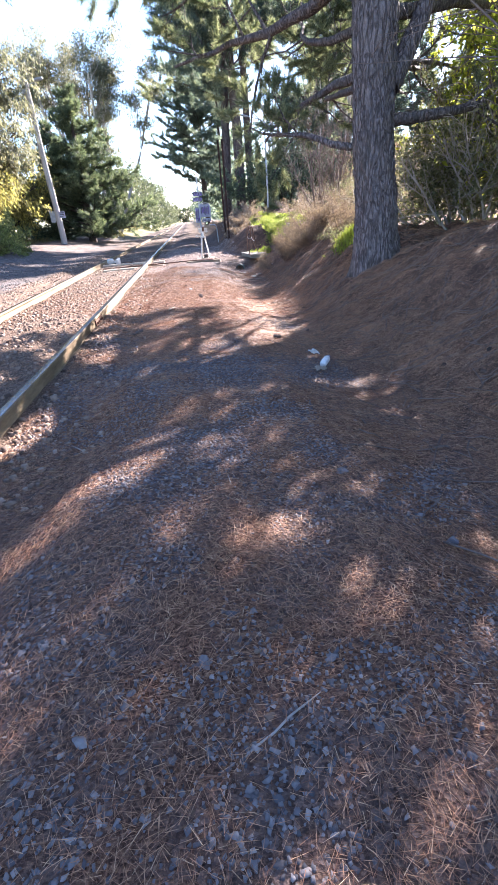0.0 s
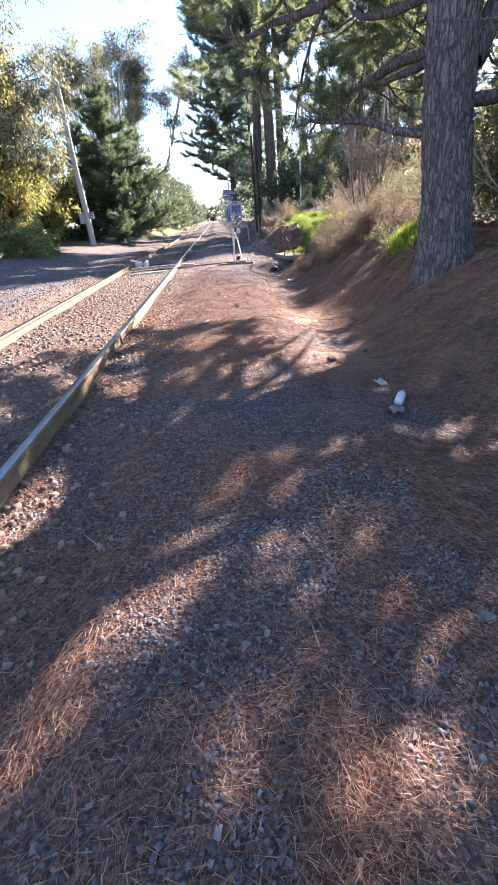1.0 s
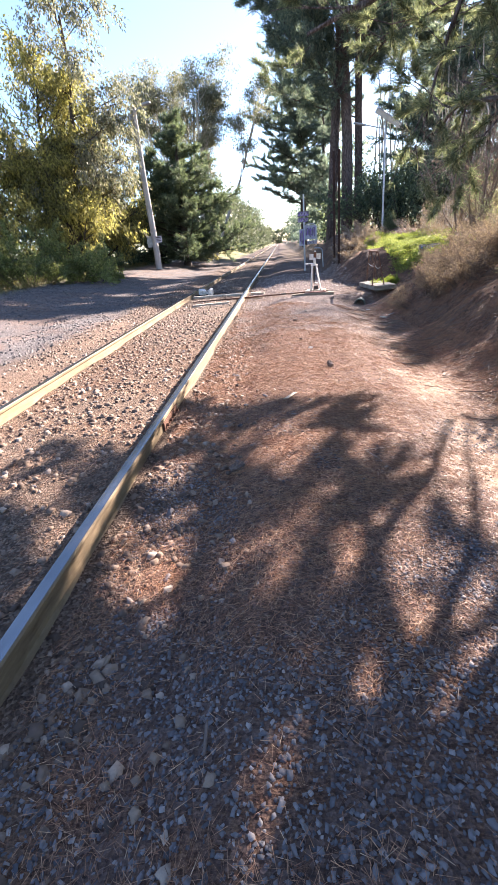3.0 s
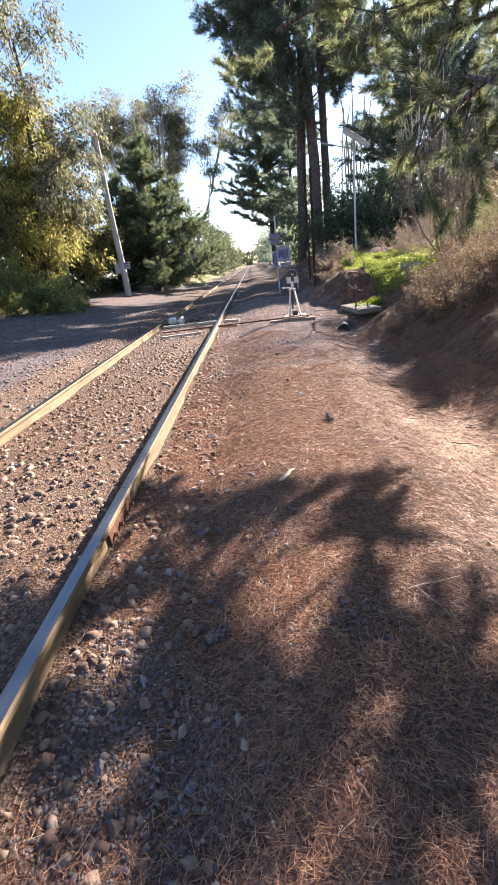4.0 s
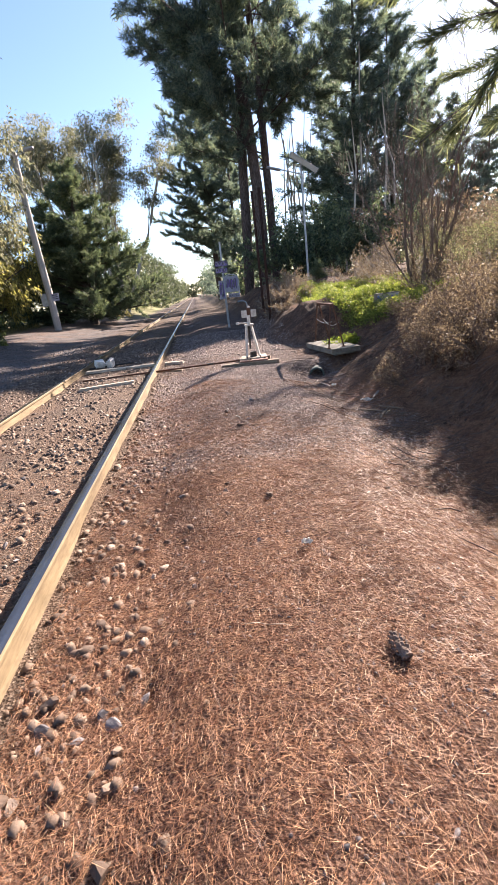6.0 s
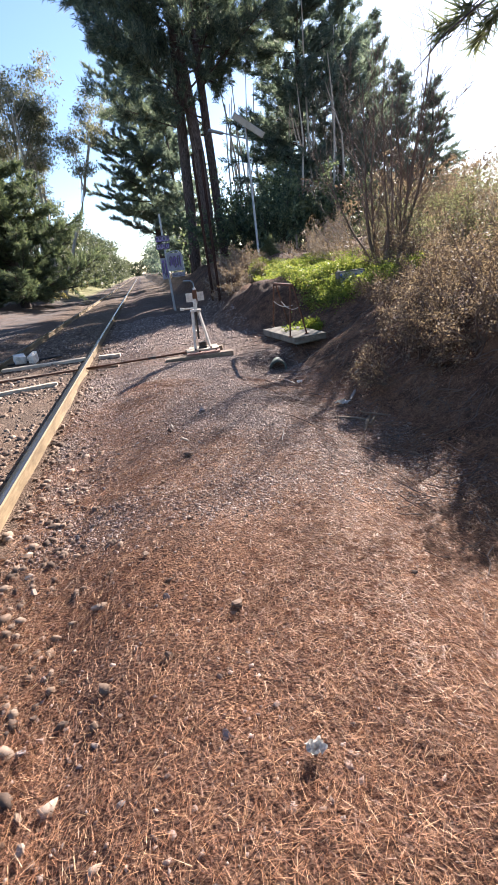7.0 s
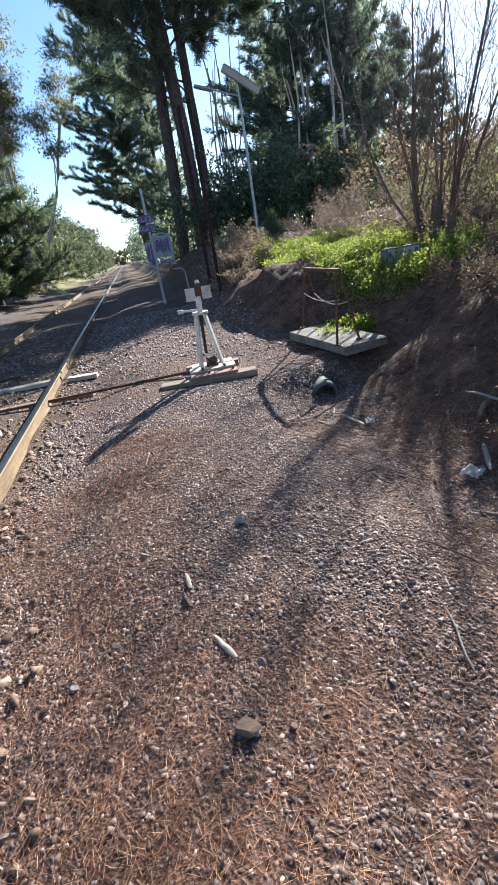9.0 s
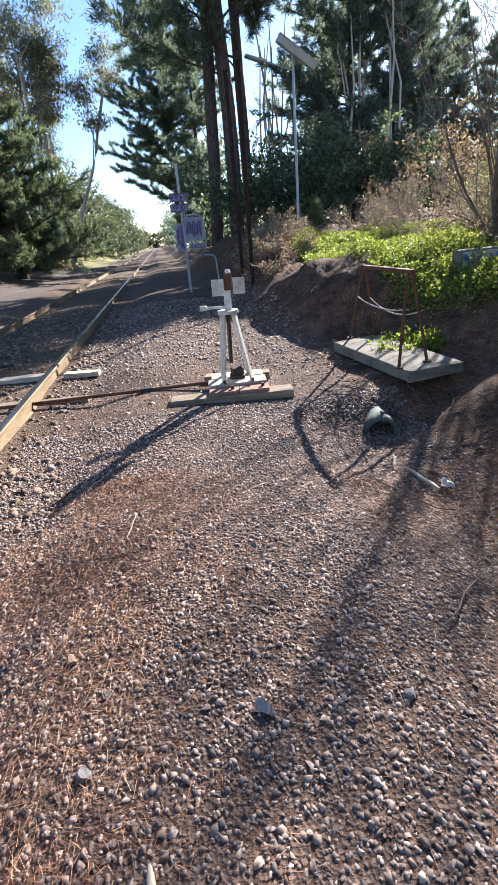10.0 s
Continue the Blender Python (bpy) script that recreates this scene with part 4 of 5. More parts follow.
def bare_tree():
    rng = np.random.RandomState(77)
    x, y = 4.7, 18.4
    spec = dict(segs=(9, 6, 4), wobble=(0.05, 0.07, 0.12), lift=(0.08, 0.10, 0.06), tip=(0.15, 0.2, 0.4), kids=(15, 7), angle=(36, 38), ratio=(0.42, 0.42), thin=(0.36, 0.5),
                shape=(lambda s: 1.15 - 0.6 * s, lambda s: 1.0))
    spec["from"] = ((0.15, 1.0), (0.2, 1.0))
    br = []
    for k in range(11):
        a = k * 2.4
        q = 0.16 + 0.75 * (k % 5) / 5
        grow(rng, (x + 0.15 * math.cos(a), y + 0.15 * math.sin(a), gz(x, y) - 0.1), (q * math.cos(a), q * math.sin(a), 1), rng.uniform(3.0, 4.5), 0.040 if k < 5 else 0.026, spec, 0, br)
    br.append((0, np.array([(x, y, gz(x, y) - 0.2), (x, y, gz(x, y) + 0.3), (x, y, gz(x, y) + 0.75)]), np.array([0.15, 0.12, 0.07])))
    plant("bare_tree", (x, y, gz(x, y)), br, None, M_TWIG, None, "leafless many-stemmed tree with upright grey-brown twigs", "tree")


def tufts(name, xs, ys, per, height, width, leaf, seed, label, category, lean=0.5, size=0):
    """Grass or low plants over given spots, as one spread."""
    rng = np.random.RandomState(seed)
    x = np.repeat(xs, per) + rng.normal(0, 0.07, len(xs) * per)
    y = np.repeat(ys, per) + rng.normal(0, 0.07, len(xs) * per)
    n = len(x)
    lift = rng.uniform(0, 1, (n, 1)) ** 1.3
    base = np.stack([x, y, ground_z(x, y)], -1) + np.array([0, 0, 1.0]) * lift * height * (0.5 if not size else 0.75 + 0.35 * smooth_noise(x, y, 0.5, 20)[:, None])
    way = unit(rng.normal(size=(n, 3)) * np.array([lean, lean, 0.35]) + np.array([0, 0, 0.8]))
    v, f = blades(rng, base, way, (size or height) * rng.uniform(0.4, 0.9, n), width * rng.uniform(0.7, 1.3, n), 0.3)
    tagged(new(name, soup(name, v, f, leaf)), label, category, kind="stuff")


def spots(seed, n, x0, x1, y0, y1, inside):
    rng = np.random.RandomState(seed)
    x, y = rng.uniform(x0, x1, n), rng.uniform(y0, y1, n)
    k = inside(x, y)
    return x[k], y[k]


def woods(name, boxes, n, leaf, size, seed, label):
    """Far woods: loose clumps of foliage over each (x, y, width, depth, height), uneven and open."""
    rng = np.random.RandomState(seed)
    bs = []
    for x, y, w, d, h in boxes:
        c = rng.uniform(-1, 1, (26, 3)) * np.array([w / 2, d / 2, 0.5]) + np.array([x, y, 0.5])
        c[:, 2] = gz(min(max(x, -60), 60), y) + h * np.clip(c[:, 2], 0.08, 0.93) * rng.uniform(0.7, 1.0, 26)
        r = rng.uniform(0.10, 0.24, 26) * min(w, h)
        k = rng.randint(0, 26, n)
        p = unit(rng.normal(size=(n, 3))) * (rng.uniform(0.2, 1.0, (n, 1)) ** 0.5) * np.array([1.15, 1.15, 0.75])
        bs.append(c[k] + p * r[k, None])
    base = np.concatenate(bs)
    v, f = blades(rng, base, rng.normal(size=base.shape) + np.array([0, 0, 0.2]), size * rng.uniform(0.5, 1.2, len(base)), size * 0.45)
    tagged(new(name, soup(name, v, f, leaf)), label, "trees", kind="stuff")


big_pine()
# the three tall pines beyond the signs
tall_pine(2.55, 36.0, 25, 0.31, 101, (0.015, 0.0), 0.33, None, 80)
tall_pine(3.45, 35.2, 26, 0.35, 102, (0.005, 0.0), 0.36, None, 80)
tall_pine(4.40, 36.5, 25, 0.27, 103, (0.025, 0.01), 0.26, None, 76)
conifer(2.0, 58.0, 25.0, 0.34, 104, "tall blue-green conifer with layered upswept branches", wide=0.31, low=0.16, kids=112, per=70, size=0.40, group="conifers beside the line")
conifer(3.6, 50.0, 14.0, 0.25, 105, "dark conifer standing close to the railway line", wide=0.20, low=0.04, group="conifers beside the line")
for k, (x, y, h) in enumerate(((9.9, 37.0, 17), (12.9, 38.5, 15.5), (16.8, 43, 14), (20.5, 45, 12), (25.5, 48, 12), (11.6, 46, 19))):
    conifer(x, y, h, 0.24, 110 + k, "dark conifer in the plantation behind the bank", wide=0.31, low=0.10, per=40, kids=78, size=0.40, group="plantation conifers", thin=0.15)
# across the track
conifer(-7.4, 38.0, 9.2, 0.3, 120, "broad dark cypress with layered drooping branches", M_CYPRESS, 0.50, 70, 0.03, 90, 0.30)
conifer(-9.6, 40.0, 7.6, 0.22, 121, "dark cypress spreading beside the verge", M_CYPRESS, 0.46, 60, 0.03, 70, 0.30)
for k, (x, y, h, a) in enumerate(((-10.2, 50, 14.4, 0.0), (-8.3, 50, 13.6, 0.04), (-7.2, 50, 12.6, 0.20), (-9.4, 52, 14.0, 0.05))):
    gum(x, y, h, 130 + k, 3, (a, 0.0))
for k, (x, y, h, w) in enumerate(((-12.4, 34.6, 6.3, 0.40), (-13.4, 31.6, 9.0, 0.40), (-15.6, 28.5, 8.4, 0.44), (-12.0, 29.6, 6.2, 0.36))):
    weeping(x, y, h, 141 + k, M_WATTLE, "broad leafy tree with hanging yellow-green sprays", w)
for k, (x, y, h) in enumerate(((-12.6, 30.6, 12.4), (-16.0, 25.0, 9.5))):
    weeping(x, y, h, 147 + k, M_GUM if k == 0 else M_WATTLE, "tall leafy tree with drooping olive foliage", 0.27)
for k, (x, y, h) in enumerate(((-11.0, 22.6, 1.9), (-9.5, 23.4, 1.7), (-12.9, 21.0, 2.0), (-8.7, 24.2, 0.8))):
    shrub("shrub", x, y, h, 2.4, 150 + k, M_FRESH, M_TWIG, "light green leafy shrub at the edge of the yard", 60, 0.10, 14, 0.8, (7, 4), levels=0, start=0.05)
# behind the bank
bare_tree()
for k, (x, y, h, w) in enumerate(((2.0, 13.1, 0.50, 1.1), (2.5, 12.7, 0.80, 1.4), (2.7, 11.8, 0.5, 1.3), (2.9, 13.4, 0.65, 1.3), (3.4, 12.3, 0.75, 1.6), (3.6, 14.2, 0.75, 1.6), (2.8, 10.5, 0.3, 1.0), (4.5, 13.2, 0.95, 1.8), (4.4, 15.6, 0.85, 1.6), (3.2, 15.0, 0.60, 1.2))):
    shrub("shrub", x, y, h, w, 160 + k, M_SHRUB if k == 6 else M_BROWN, M_TWIG, "dry brown shrub with fine twigs on the bank", 85, 0.028, 18, 0.9, (8, 5), group="brown shrubs on the bank")
for k, (x, y, h, w) in enumerate(((4.6, 10.2, 1.5, 1.7), (4.6, 8.8, 2.0, 2.2), (5.9, 10.6, 2.4, 2.4))):
    shrub("shrub", x, y, h, w, 170 + k, M_SHRUB, M_TWIG_PALE, "pale grey-green shrub behind the pine", 34, 0.09, 18, 1.0, (8, 4), group="pale shrubs behind the pine", levels=0, start=0.05, open_spots=True)
for k, (x, y, h, w) in enumerate(((5.2, 7.2, 4.6, 2.6), (6.4, 8.8, 3.6, 2.6), (6.4, 6.2, 4.2, 2.6), (4.9, 5.9, 3.0, 1.8), (7.8, 7.2, 2.4, 2.4))):
    shrub("hedge_bush", x, y, h, w, 180 + k, M_HEDGE, M_TWIG, "sunlit bright green leafy bush behind the pine", 26, 0.12, 12, 1.0, (8, 4), "bush", "green bushes behind the pine", 0, 0.03, True)
for k, (x, y, h, w) in enumerate(((6.7, 17.6, 1.7, 2.0), (7.6, 15.8, 2.0, 2.2), (8.8, 19.2, 2.2, 2.4), (6.9, 20.8, 1.5, 2.0), (9.8, 22.2, 2.4, 2.8), (9.6, 16.6, 2.4, 2.6), (6.0, 14.6, 1.3, 1.8), (4.8, 17.4, 0.85, 1.4), (5.3, 18.3, 1.4, 1.8), (5.6, 16.9, 1.3, 1.8))):
    shrub("scrub_bush", x, y, h, w, 240 + k, M_BROWN if k % 3 else M_SHRUB, M_TWIG, "dense dry scrub bush behind the bank", 55, 0.042, 12, 0.9, (8, 4), "bush", "scrub behind the bank", 0, 0.1)
for k, (x, y, h, w) in enumerate(((5.7, 31.0, 3.3, 3.6), (7.9, 32.5, 3.3, 3.6))):
    shrub("evergreen_bush", x, y, h, w, 190 + k, M_CYPRESS, M_DARK_WOOD, "dense dark evergreen bush behind the lamp", 30, 0.17, 18, 1.0, (8, 4), "bush")
for k, (x, y, h, w) in enumerate(((5.2, 21.4, 1.0, 1.8), (6.2, 23.5, 1.2, 2.0), (4.9, 23.8, 0.7, 1.6), (7.4, 20.5, 1.5, 2.2), (7.5, 25.5, 1.4, 2.4), (6.2, 18.6, 1.1, 1.8), (5.8, 16.4, 1.2, 1.8))):
    shrub("bramble", x, y, h, w, 200 + k, M_BROWN, M_TWIG_PALE, "tangle of dry brown brambles on the bank", 28, 0.05, 14, 0.7, (7, 4), group="brambles on the bank")
for k, (x, y, h, w) in enumerate(((1.75, 21.9, 0.5, 1.0), (2.2, 23.0, 0.6, 1.2), (1.6, 20.9, 0.35, 0.8), (2.9, 23.9, 0.6, 1.2), (2.2, 21.6, 0.4, 0.9))):
    shrub("dry_shrub", x, y, h, w, 210 + k, M_BROWN, M_TWIG_PALE, "low dry shrub at the edge of the cutting", 50, 0.05, 16, 0.8, (7, 4), group="dry shrubs on the cutting")
cx, cy = spots(41, 7200, 2.2, 6.5, 15.8, 24.5, lambda x, y: (((x - 4.1) / 2.3) ** 2 + ((y - 19.4) / 3.7) ** 2 + 0.25 * smooth_noise(x, y, 0.6, 15) < 1) & (ground_z(x, y) > 0.40) & (x > 2.3))
tufts("ground_cover", cx, cy, 26, 0.24, 0.023, M_COVER, 42, "lush bright green leafy ground cover on the bank", "ground cover", 1.3, 0.056)
cx, cy = spots(43, 700, 1.8, 3.6, 8.3, 10.6, lambda x, y: ((x - 2.65) / 0.34) ** 2 + ((y - 9.5) / 0.6) ** 2 < 1)
tufts("grass", cx, cy, 20, 0.16, 0.012, M_GRASS, 44, "bright lime green grass lit by the sun", "grass", 0.3)
cx, cy = spots(45, 900, -16, -9.6, 14, 40, lambda x, y: x < -10.2 + 0.8 * smooth_noise(x, y, 2, 16))
tufts("dry_grass", cx, cy, 14, 0.30, 0.018, M_HEATH, 46, "dry straw grass along the edge of the yard", "grass", 0.4)
# far along the line
woods("side_woods", [(-19 - 2 * (k % 2), 12 + 7 * k, 8, 8, 6 + k % 3) for k in range(7)], 1800, M_FAR, 0.36, 50, "scrubby woods behind the yard")
woods("yard_edge_woods", [(-17.0 - (k % 2), 18 + 5 * k, 6, 6, 3.2) for k in range(6)] + [(-13.5, 35, 6, 5, 2.6), (-14, 41, 7, 6, 3.0), (-12.5, 46, 6, 5, 2.8)], 1500, M_CYPRESS, 0.34, 56, "dark undergrowth below the trees across the yard")
woods("bank_woods", [(14 + 3 * (k % 2), 8 + 6 * k, 7, 7, 3.0 + k % 2) for k in range(5)] + [(10, 29, 8, 5, 3.2), (14.5, 33, 9, 6, 3.8), (20, 37, 10, 7, 4.2)], 1500, M_BROWN, 0.2, 55, "dry scrub on the ground behind the bank")
woods("plantation_undergrowth", [(5.5 + 4.0 * k, 45 + 2 * (k % 2), 5.5, 5, 4.2 + 0.5 * (k % 2)) for k in range(7)] + [(8.5 + 3.0 * k, 40.5, 5, 4, 3.4) for k in range(5)], 1700, M_CYPRESS, 0.34, 58, "dark undergrowth below the plantation conifers")
woods("far_woods", [(-9.0 - (k % 3), 56 + 9 * k, 8, 10, 6.0 + (k % 3) * 1.6 + 0.3 * k) for k in range(14)], 2700, M_FAR, 0.50, 51, "scrubby woods along the left of the line far off")
woods("line_woods", [(-6.2 - 0.7 * (k % 2), 80 + 13 * k, 4, 12, 4.2 + 0.9 * (k % 3) + 0.2 * k) for k in range(12)], 800, M_FAR, 0.5, 57, "low woods closing in beside the distant line")
woods("far_pines", [(5.5 + (k % 3), 56 + 10 * k, 7, 10, 11 - 0.2 * k) for k in range(12)], 1600, M_CONIFER, 0.5, 52, "dark pine woods along the line far off")
woods("horizon_woods", [(-60 + 12 * k, 330 + 8 * (k % 3), 16, 20, 10 + 3 * (k % 4)) for k in range(14)], 1400, M_FAR, 1.7, 53, "woods closing the far end of the line")
woods("heath", [(-7.2 - (k % 3) * 0.8, 44 + 5 * k, 3.0, 5, 0.9) for k in range(18)], 420, M_HEATH, 0.16, 54, "dry heath along the verge far off")

# ---------------------------------------------------------------- things beside the line


def lever_stand():
    """White four-legged point lever stand on timbers."""
    gy_ = 0.155
    ob = thing("lever_stand", (0.03, 15.85, gy_), "white painted point lever stand with target plates on timber blocks", "lever stand")
    part("base_timber", box((1.02, 0.17, 0.07), (-0.02, -0.17, 0.0), (0, 0, -8), 0.008, 0.004, seed=3), M_TIMBER, ob, "weathered timber block")
    part("base_timber", box((0.62, 0.13, 0.07), (0.12, 0.40, 0.0), (0, 0, -12), 0.008, 0.003, seed=6), M_TIMBER, ob, "weathered timber block")
    for x, y in ((-0.075, -0.14), (0.175, -0.175)):
        part("base_plate", box((0.245, 0.15, 0.03), (x, y, 0.052), (0, 0, -8), 0.004, 0.002, seed=4), M_OXIDE, ob, "red oxide painted base plate")
        part("bolt", rod((x + 0.07, y - 0.02, 0.06), (x + 0.07, y - 0.02, 0.095), 0.014, None, 6), M_RUST, ob)
    part("base_plank", box((0.50, 0.17, 0.045), (0.06, 0.0, 0.066), (0, 0, -8), 0.006, 0.003, seed=5), M_PALE_WOOD, ob, "tan timber plank")
    part("base_plank", box((0.46, 0.17, 0.045), (0.09, 0.20, 0.062), (0, 0, -8), 0.006, 0.003, seed=8), M_PALE_WOOD, ob, "tan timber plank")
    part("base_iron", box((0.13, 0.12, 0.035), (0.08, 0.08, 0.10), (0, 0, -8), 0.008), M_IRON, ob, "black iron casting")
    for x, y in ((-0.055, -0.03), (0.185, -0.06), (-0.03, 0.20), (0.20, 0.17)):
        leg = part("leg", box((0.046, 0.016, 0.585), (0, 0, 0.2925), (0, 0, 0), 0.003), M_WHITE, ob, "white painted flat steel leg")
        d = Vector((0.05 + (0.045 if x > 0 else -0.045), 0.03 + (0.03 if y > 0.05 else -0.03), 0.66)) - Vector((x, y, 0.086))
        leg.matrix_basis = Matrix.Translation((x, y, 0.086)) @ d.to_track_quat("Z", "Y").to_matrix().to_4x4()
        part("bolt", rod((x, y - 0.03, 0.085), (x, y - 0.03, 0.115), 0.012, None, 6), M_RUST, ob)
    part("top_ring", rod((0.05, 0.03, 0.650), (0.05, 0.03, 0.675), 0.085, None, 18), M_WHITE, ob, "flat steel top ring")
    part("crank_box", box((0.10, 0.09, 0.07), (0.08, 0.08, 0.145), (0, 0, 10), 0.012), M_IRON, ob, "black iron crank housing")
    part("spindle", rod((0.03, 0.03, 0.24), (0.05, 0.03, 0.68), 0.017), M_IRON, ob, "black spindle")
    part("neck", box((0.055, 0.045, 0.16), (0.058, 0.03, 0.75), (0, 3, 0), 0.006), M_WHITE, ob)
    part("target_post", box((0.06, 0.03, 0.20), (0.072, 0.028, 0.865), (0, 3, 0), 0.006), M_RUST, ob, "rust-streaked target post")
    part("post_cap", rod((0.078, 0.028, 0.955), (0.080, 0.028, 0.985), 0.028, 0.016, 12), M_WHITE, ob)
    for s in (-1, 1):
        part("target_plate", box((0.098, 0.006, 0.125), (0.072 + s * 0.085, 0.016, 0.855), (0, 2, s * 5), 0.002), M_WHITE, ob, "dirty white target plate")
        part("rust_streak", box((0.012, 0.004, 0.12), (0.072 + s * 0.022, 0.010, 0.865), (0, 3, 0), 0.001), M_RUST, ob)
    part("hand_lever", rod((0.03, 0.03, 0.70), (-0.13, 0.10, 0.70), 0.011), M_WHITE, ob)
    part("lever_counterweight", box((0.06, 0.03, 0.04), (-0.14, 0.105, 0.70), (0, 0, -20), 0.008), M_WHITE, ob)


def point_rod():
    ob = thing("point_rod", (-1.7, 16.25, 0.15), "thin rusty steel rod from the lever to the track", "rod")
    part("rod", rod((-1.45, 0.18, 0.0), (1.62, -0.15, 0.03), 0.016), M_RUST, ob)
    part("joint", box((0.12, 0.05, 0.04), (1.0, -0.08, 0.025), (0, 0, -6), 0.006), M_IRON, ob)


def long_plank(name, a, b, w, mat, label, seed, thick=0.05):
    a, b = Vector(a), Vector(b)
    m = (a + b) / 2
    bm = bmesh.new()
    r = random.Random(seed)
    n, ln = 8, (b - a).length
    rows = []
    for i in range(n + 1):
        s = -ln / 2 + ln * i / n
        q = w / 2 * r.uniform(0.82, 1.08)
        h = thick / 2 * r.uniform(0.8, 1.1)
        o = r.uniform(-0.006, 0.006)
        rows.append([bm.verts.new(c) for c in ((s, -q + o, -h), (s, q + o, -h), (s, q * 0.93 + o, h), (s, -q * 0.93 + o, h))])
    for p, q in zip(rows, rows[1:]):
        for j in range(4):
            bm.faces.new((p[j], p[(j + 1) % 4], q[(j + 1) % 4], q[j]))
    bm.faces.new(rows[0])
    bm.faces.new(rows[-1])
    ob = part(name, bm, mat)
    d = b - a
    ob.matrix_basis = Matrix.Translation(m) @ d.to_track_quat("X", "Z").to_matrix().to_4x4()
    return tagged(ob, label, "plank")


def switch_weight():
    ob = thing("point_weight", (-3.13, 18.0, 0.13), "white painted point machine cranks beside the rail", "point machine")
    for k, (x, y, z, sx, sy, sz, a) in enumerate(((0.0, 0.0, 0.12, 0.20, 0.22, 0.15, 20), (0.26, -0.08, 0.10, 0.10, 0.26, 0.20, -10), (0.12, 0.10, 0.06, 0.34, 0.10, 0.08, 5))):
        bm = box((sx, sy, sz), (0, 0, 0), (0, 0, 0), 0.03, 0.012, seed=k + 50)
        p = part("crank", bm, M_WHITE, ob)
        p.matrix_basis = pose(x, y, z, 8, 5, a)
    part("tie_bar", rod((-0.25, 0.04, 0.03), (0.75, 0.02, 0.05), 0.02), M_IRON, ob)


def slab_and_rail():
    slab = thing("concrete_slab", (1.60, 16.10, 0.20), "weathered concrete drain slab with a chipped edge", "concrete slab", turn=(0, 0, 6))
    part("slab", box((0.54, 1.34, 0.10), (0.03, -0.02, 0.0), (0, 0, 0), 0.016, 0.009, seed=9), M_CONCRETE, slab)
    part("plinth", box((0.38, 1.10, 0.16), (0.05, 0, -0.12), (0, 0, 0), 0.01, 0.005, seed=10), M_CONCRETE, slab)
    ob = thing("handrail", (1.60, 16.10, 0.252), "rusty pipe handrail standing on the drain slab", "handrail")
    tops = ((-0.06, 0.42, 0.72), (-0.06, -0.46, 0.73))
    feet = ((-0.10, 0.66, 0.0), (0.18, 0.62, 0.0), (-0.19, -0.60, 0.0), (0.10, -0.54, 0.0))
    for k, f in enumerate(feet):
        t = tops[k // 2]
        t = (t[0] + (0.02 if k % 2 else -0.02), t[1], t[2])
        p = part("post", rod(f, t, 0.013), M_RUST, ob, "rusty pipe post")
        part("flange", rod((f[0], f[1], 0.0), (f[0], f[1], 0.012), 0.035, None, 12), M_RUST, p)
    part("top_bar", box((0.045, 0.96, 0.035), (-0.06, -0.02, 0.735), (0, 0, 0), 0.006), M_RUST, ob, "flat rusty top bar")
    for k, sag in ((0, 0.05), (1, 0.09)):
        pts = np.array([(-0.09 + 0.13 * k, 0.48 - 1.0 * s, 0.45 - sag * 4 * s * (1 - s) - 0.02 * k) for s in np.linspace(0, 1, 12)])
        part("chain", soup("chain", *tube([(pts, np.full(12, 0.006))], 6), M_POLE, True), None, ob, "slack grey chain")


def drain_pipe():
    ob = thing("drain_pipe", (1.05, 15.06, -0.09), "mossy concrete drain pipe sticking out of the ground", "pipe", turn=(0, 0, -14))
    bm = bmesh.new()
    n = 28
    rings = [[bm.verts.new((r * math.cos(6.2832 * i / n), y, r * math.sin(6.2832 * i / n))) for i in range(n)]
             for r, y in ((0.098, 0.9), (0.098, -0.012), (0.104, -0.02), (0.120, -0.02), (0.128, -0.012), (0.128, 0.07), (0.120, 0.085), (0.120, 0.9))]
    for a, b in zip(rings, rings[1:]):
        for i in range(n):
            bm.faces.new((a[i], a[(i + 1) % n], b[(i + 1) % n], b[i]))
    part("pipe", bm, M_PIPE, ob, "", True)
    # dark disc that closes the bore partway in
    part("bore_disc", rod((0, 0.55, 0), (0, 0.57, 0), 0.1, None, 20), M_IRON, ob, "dark disc closing the bore")


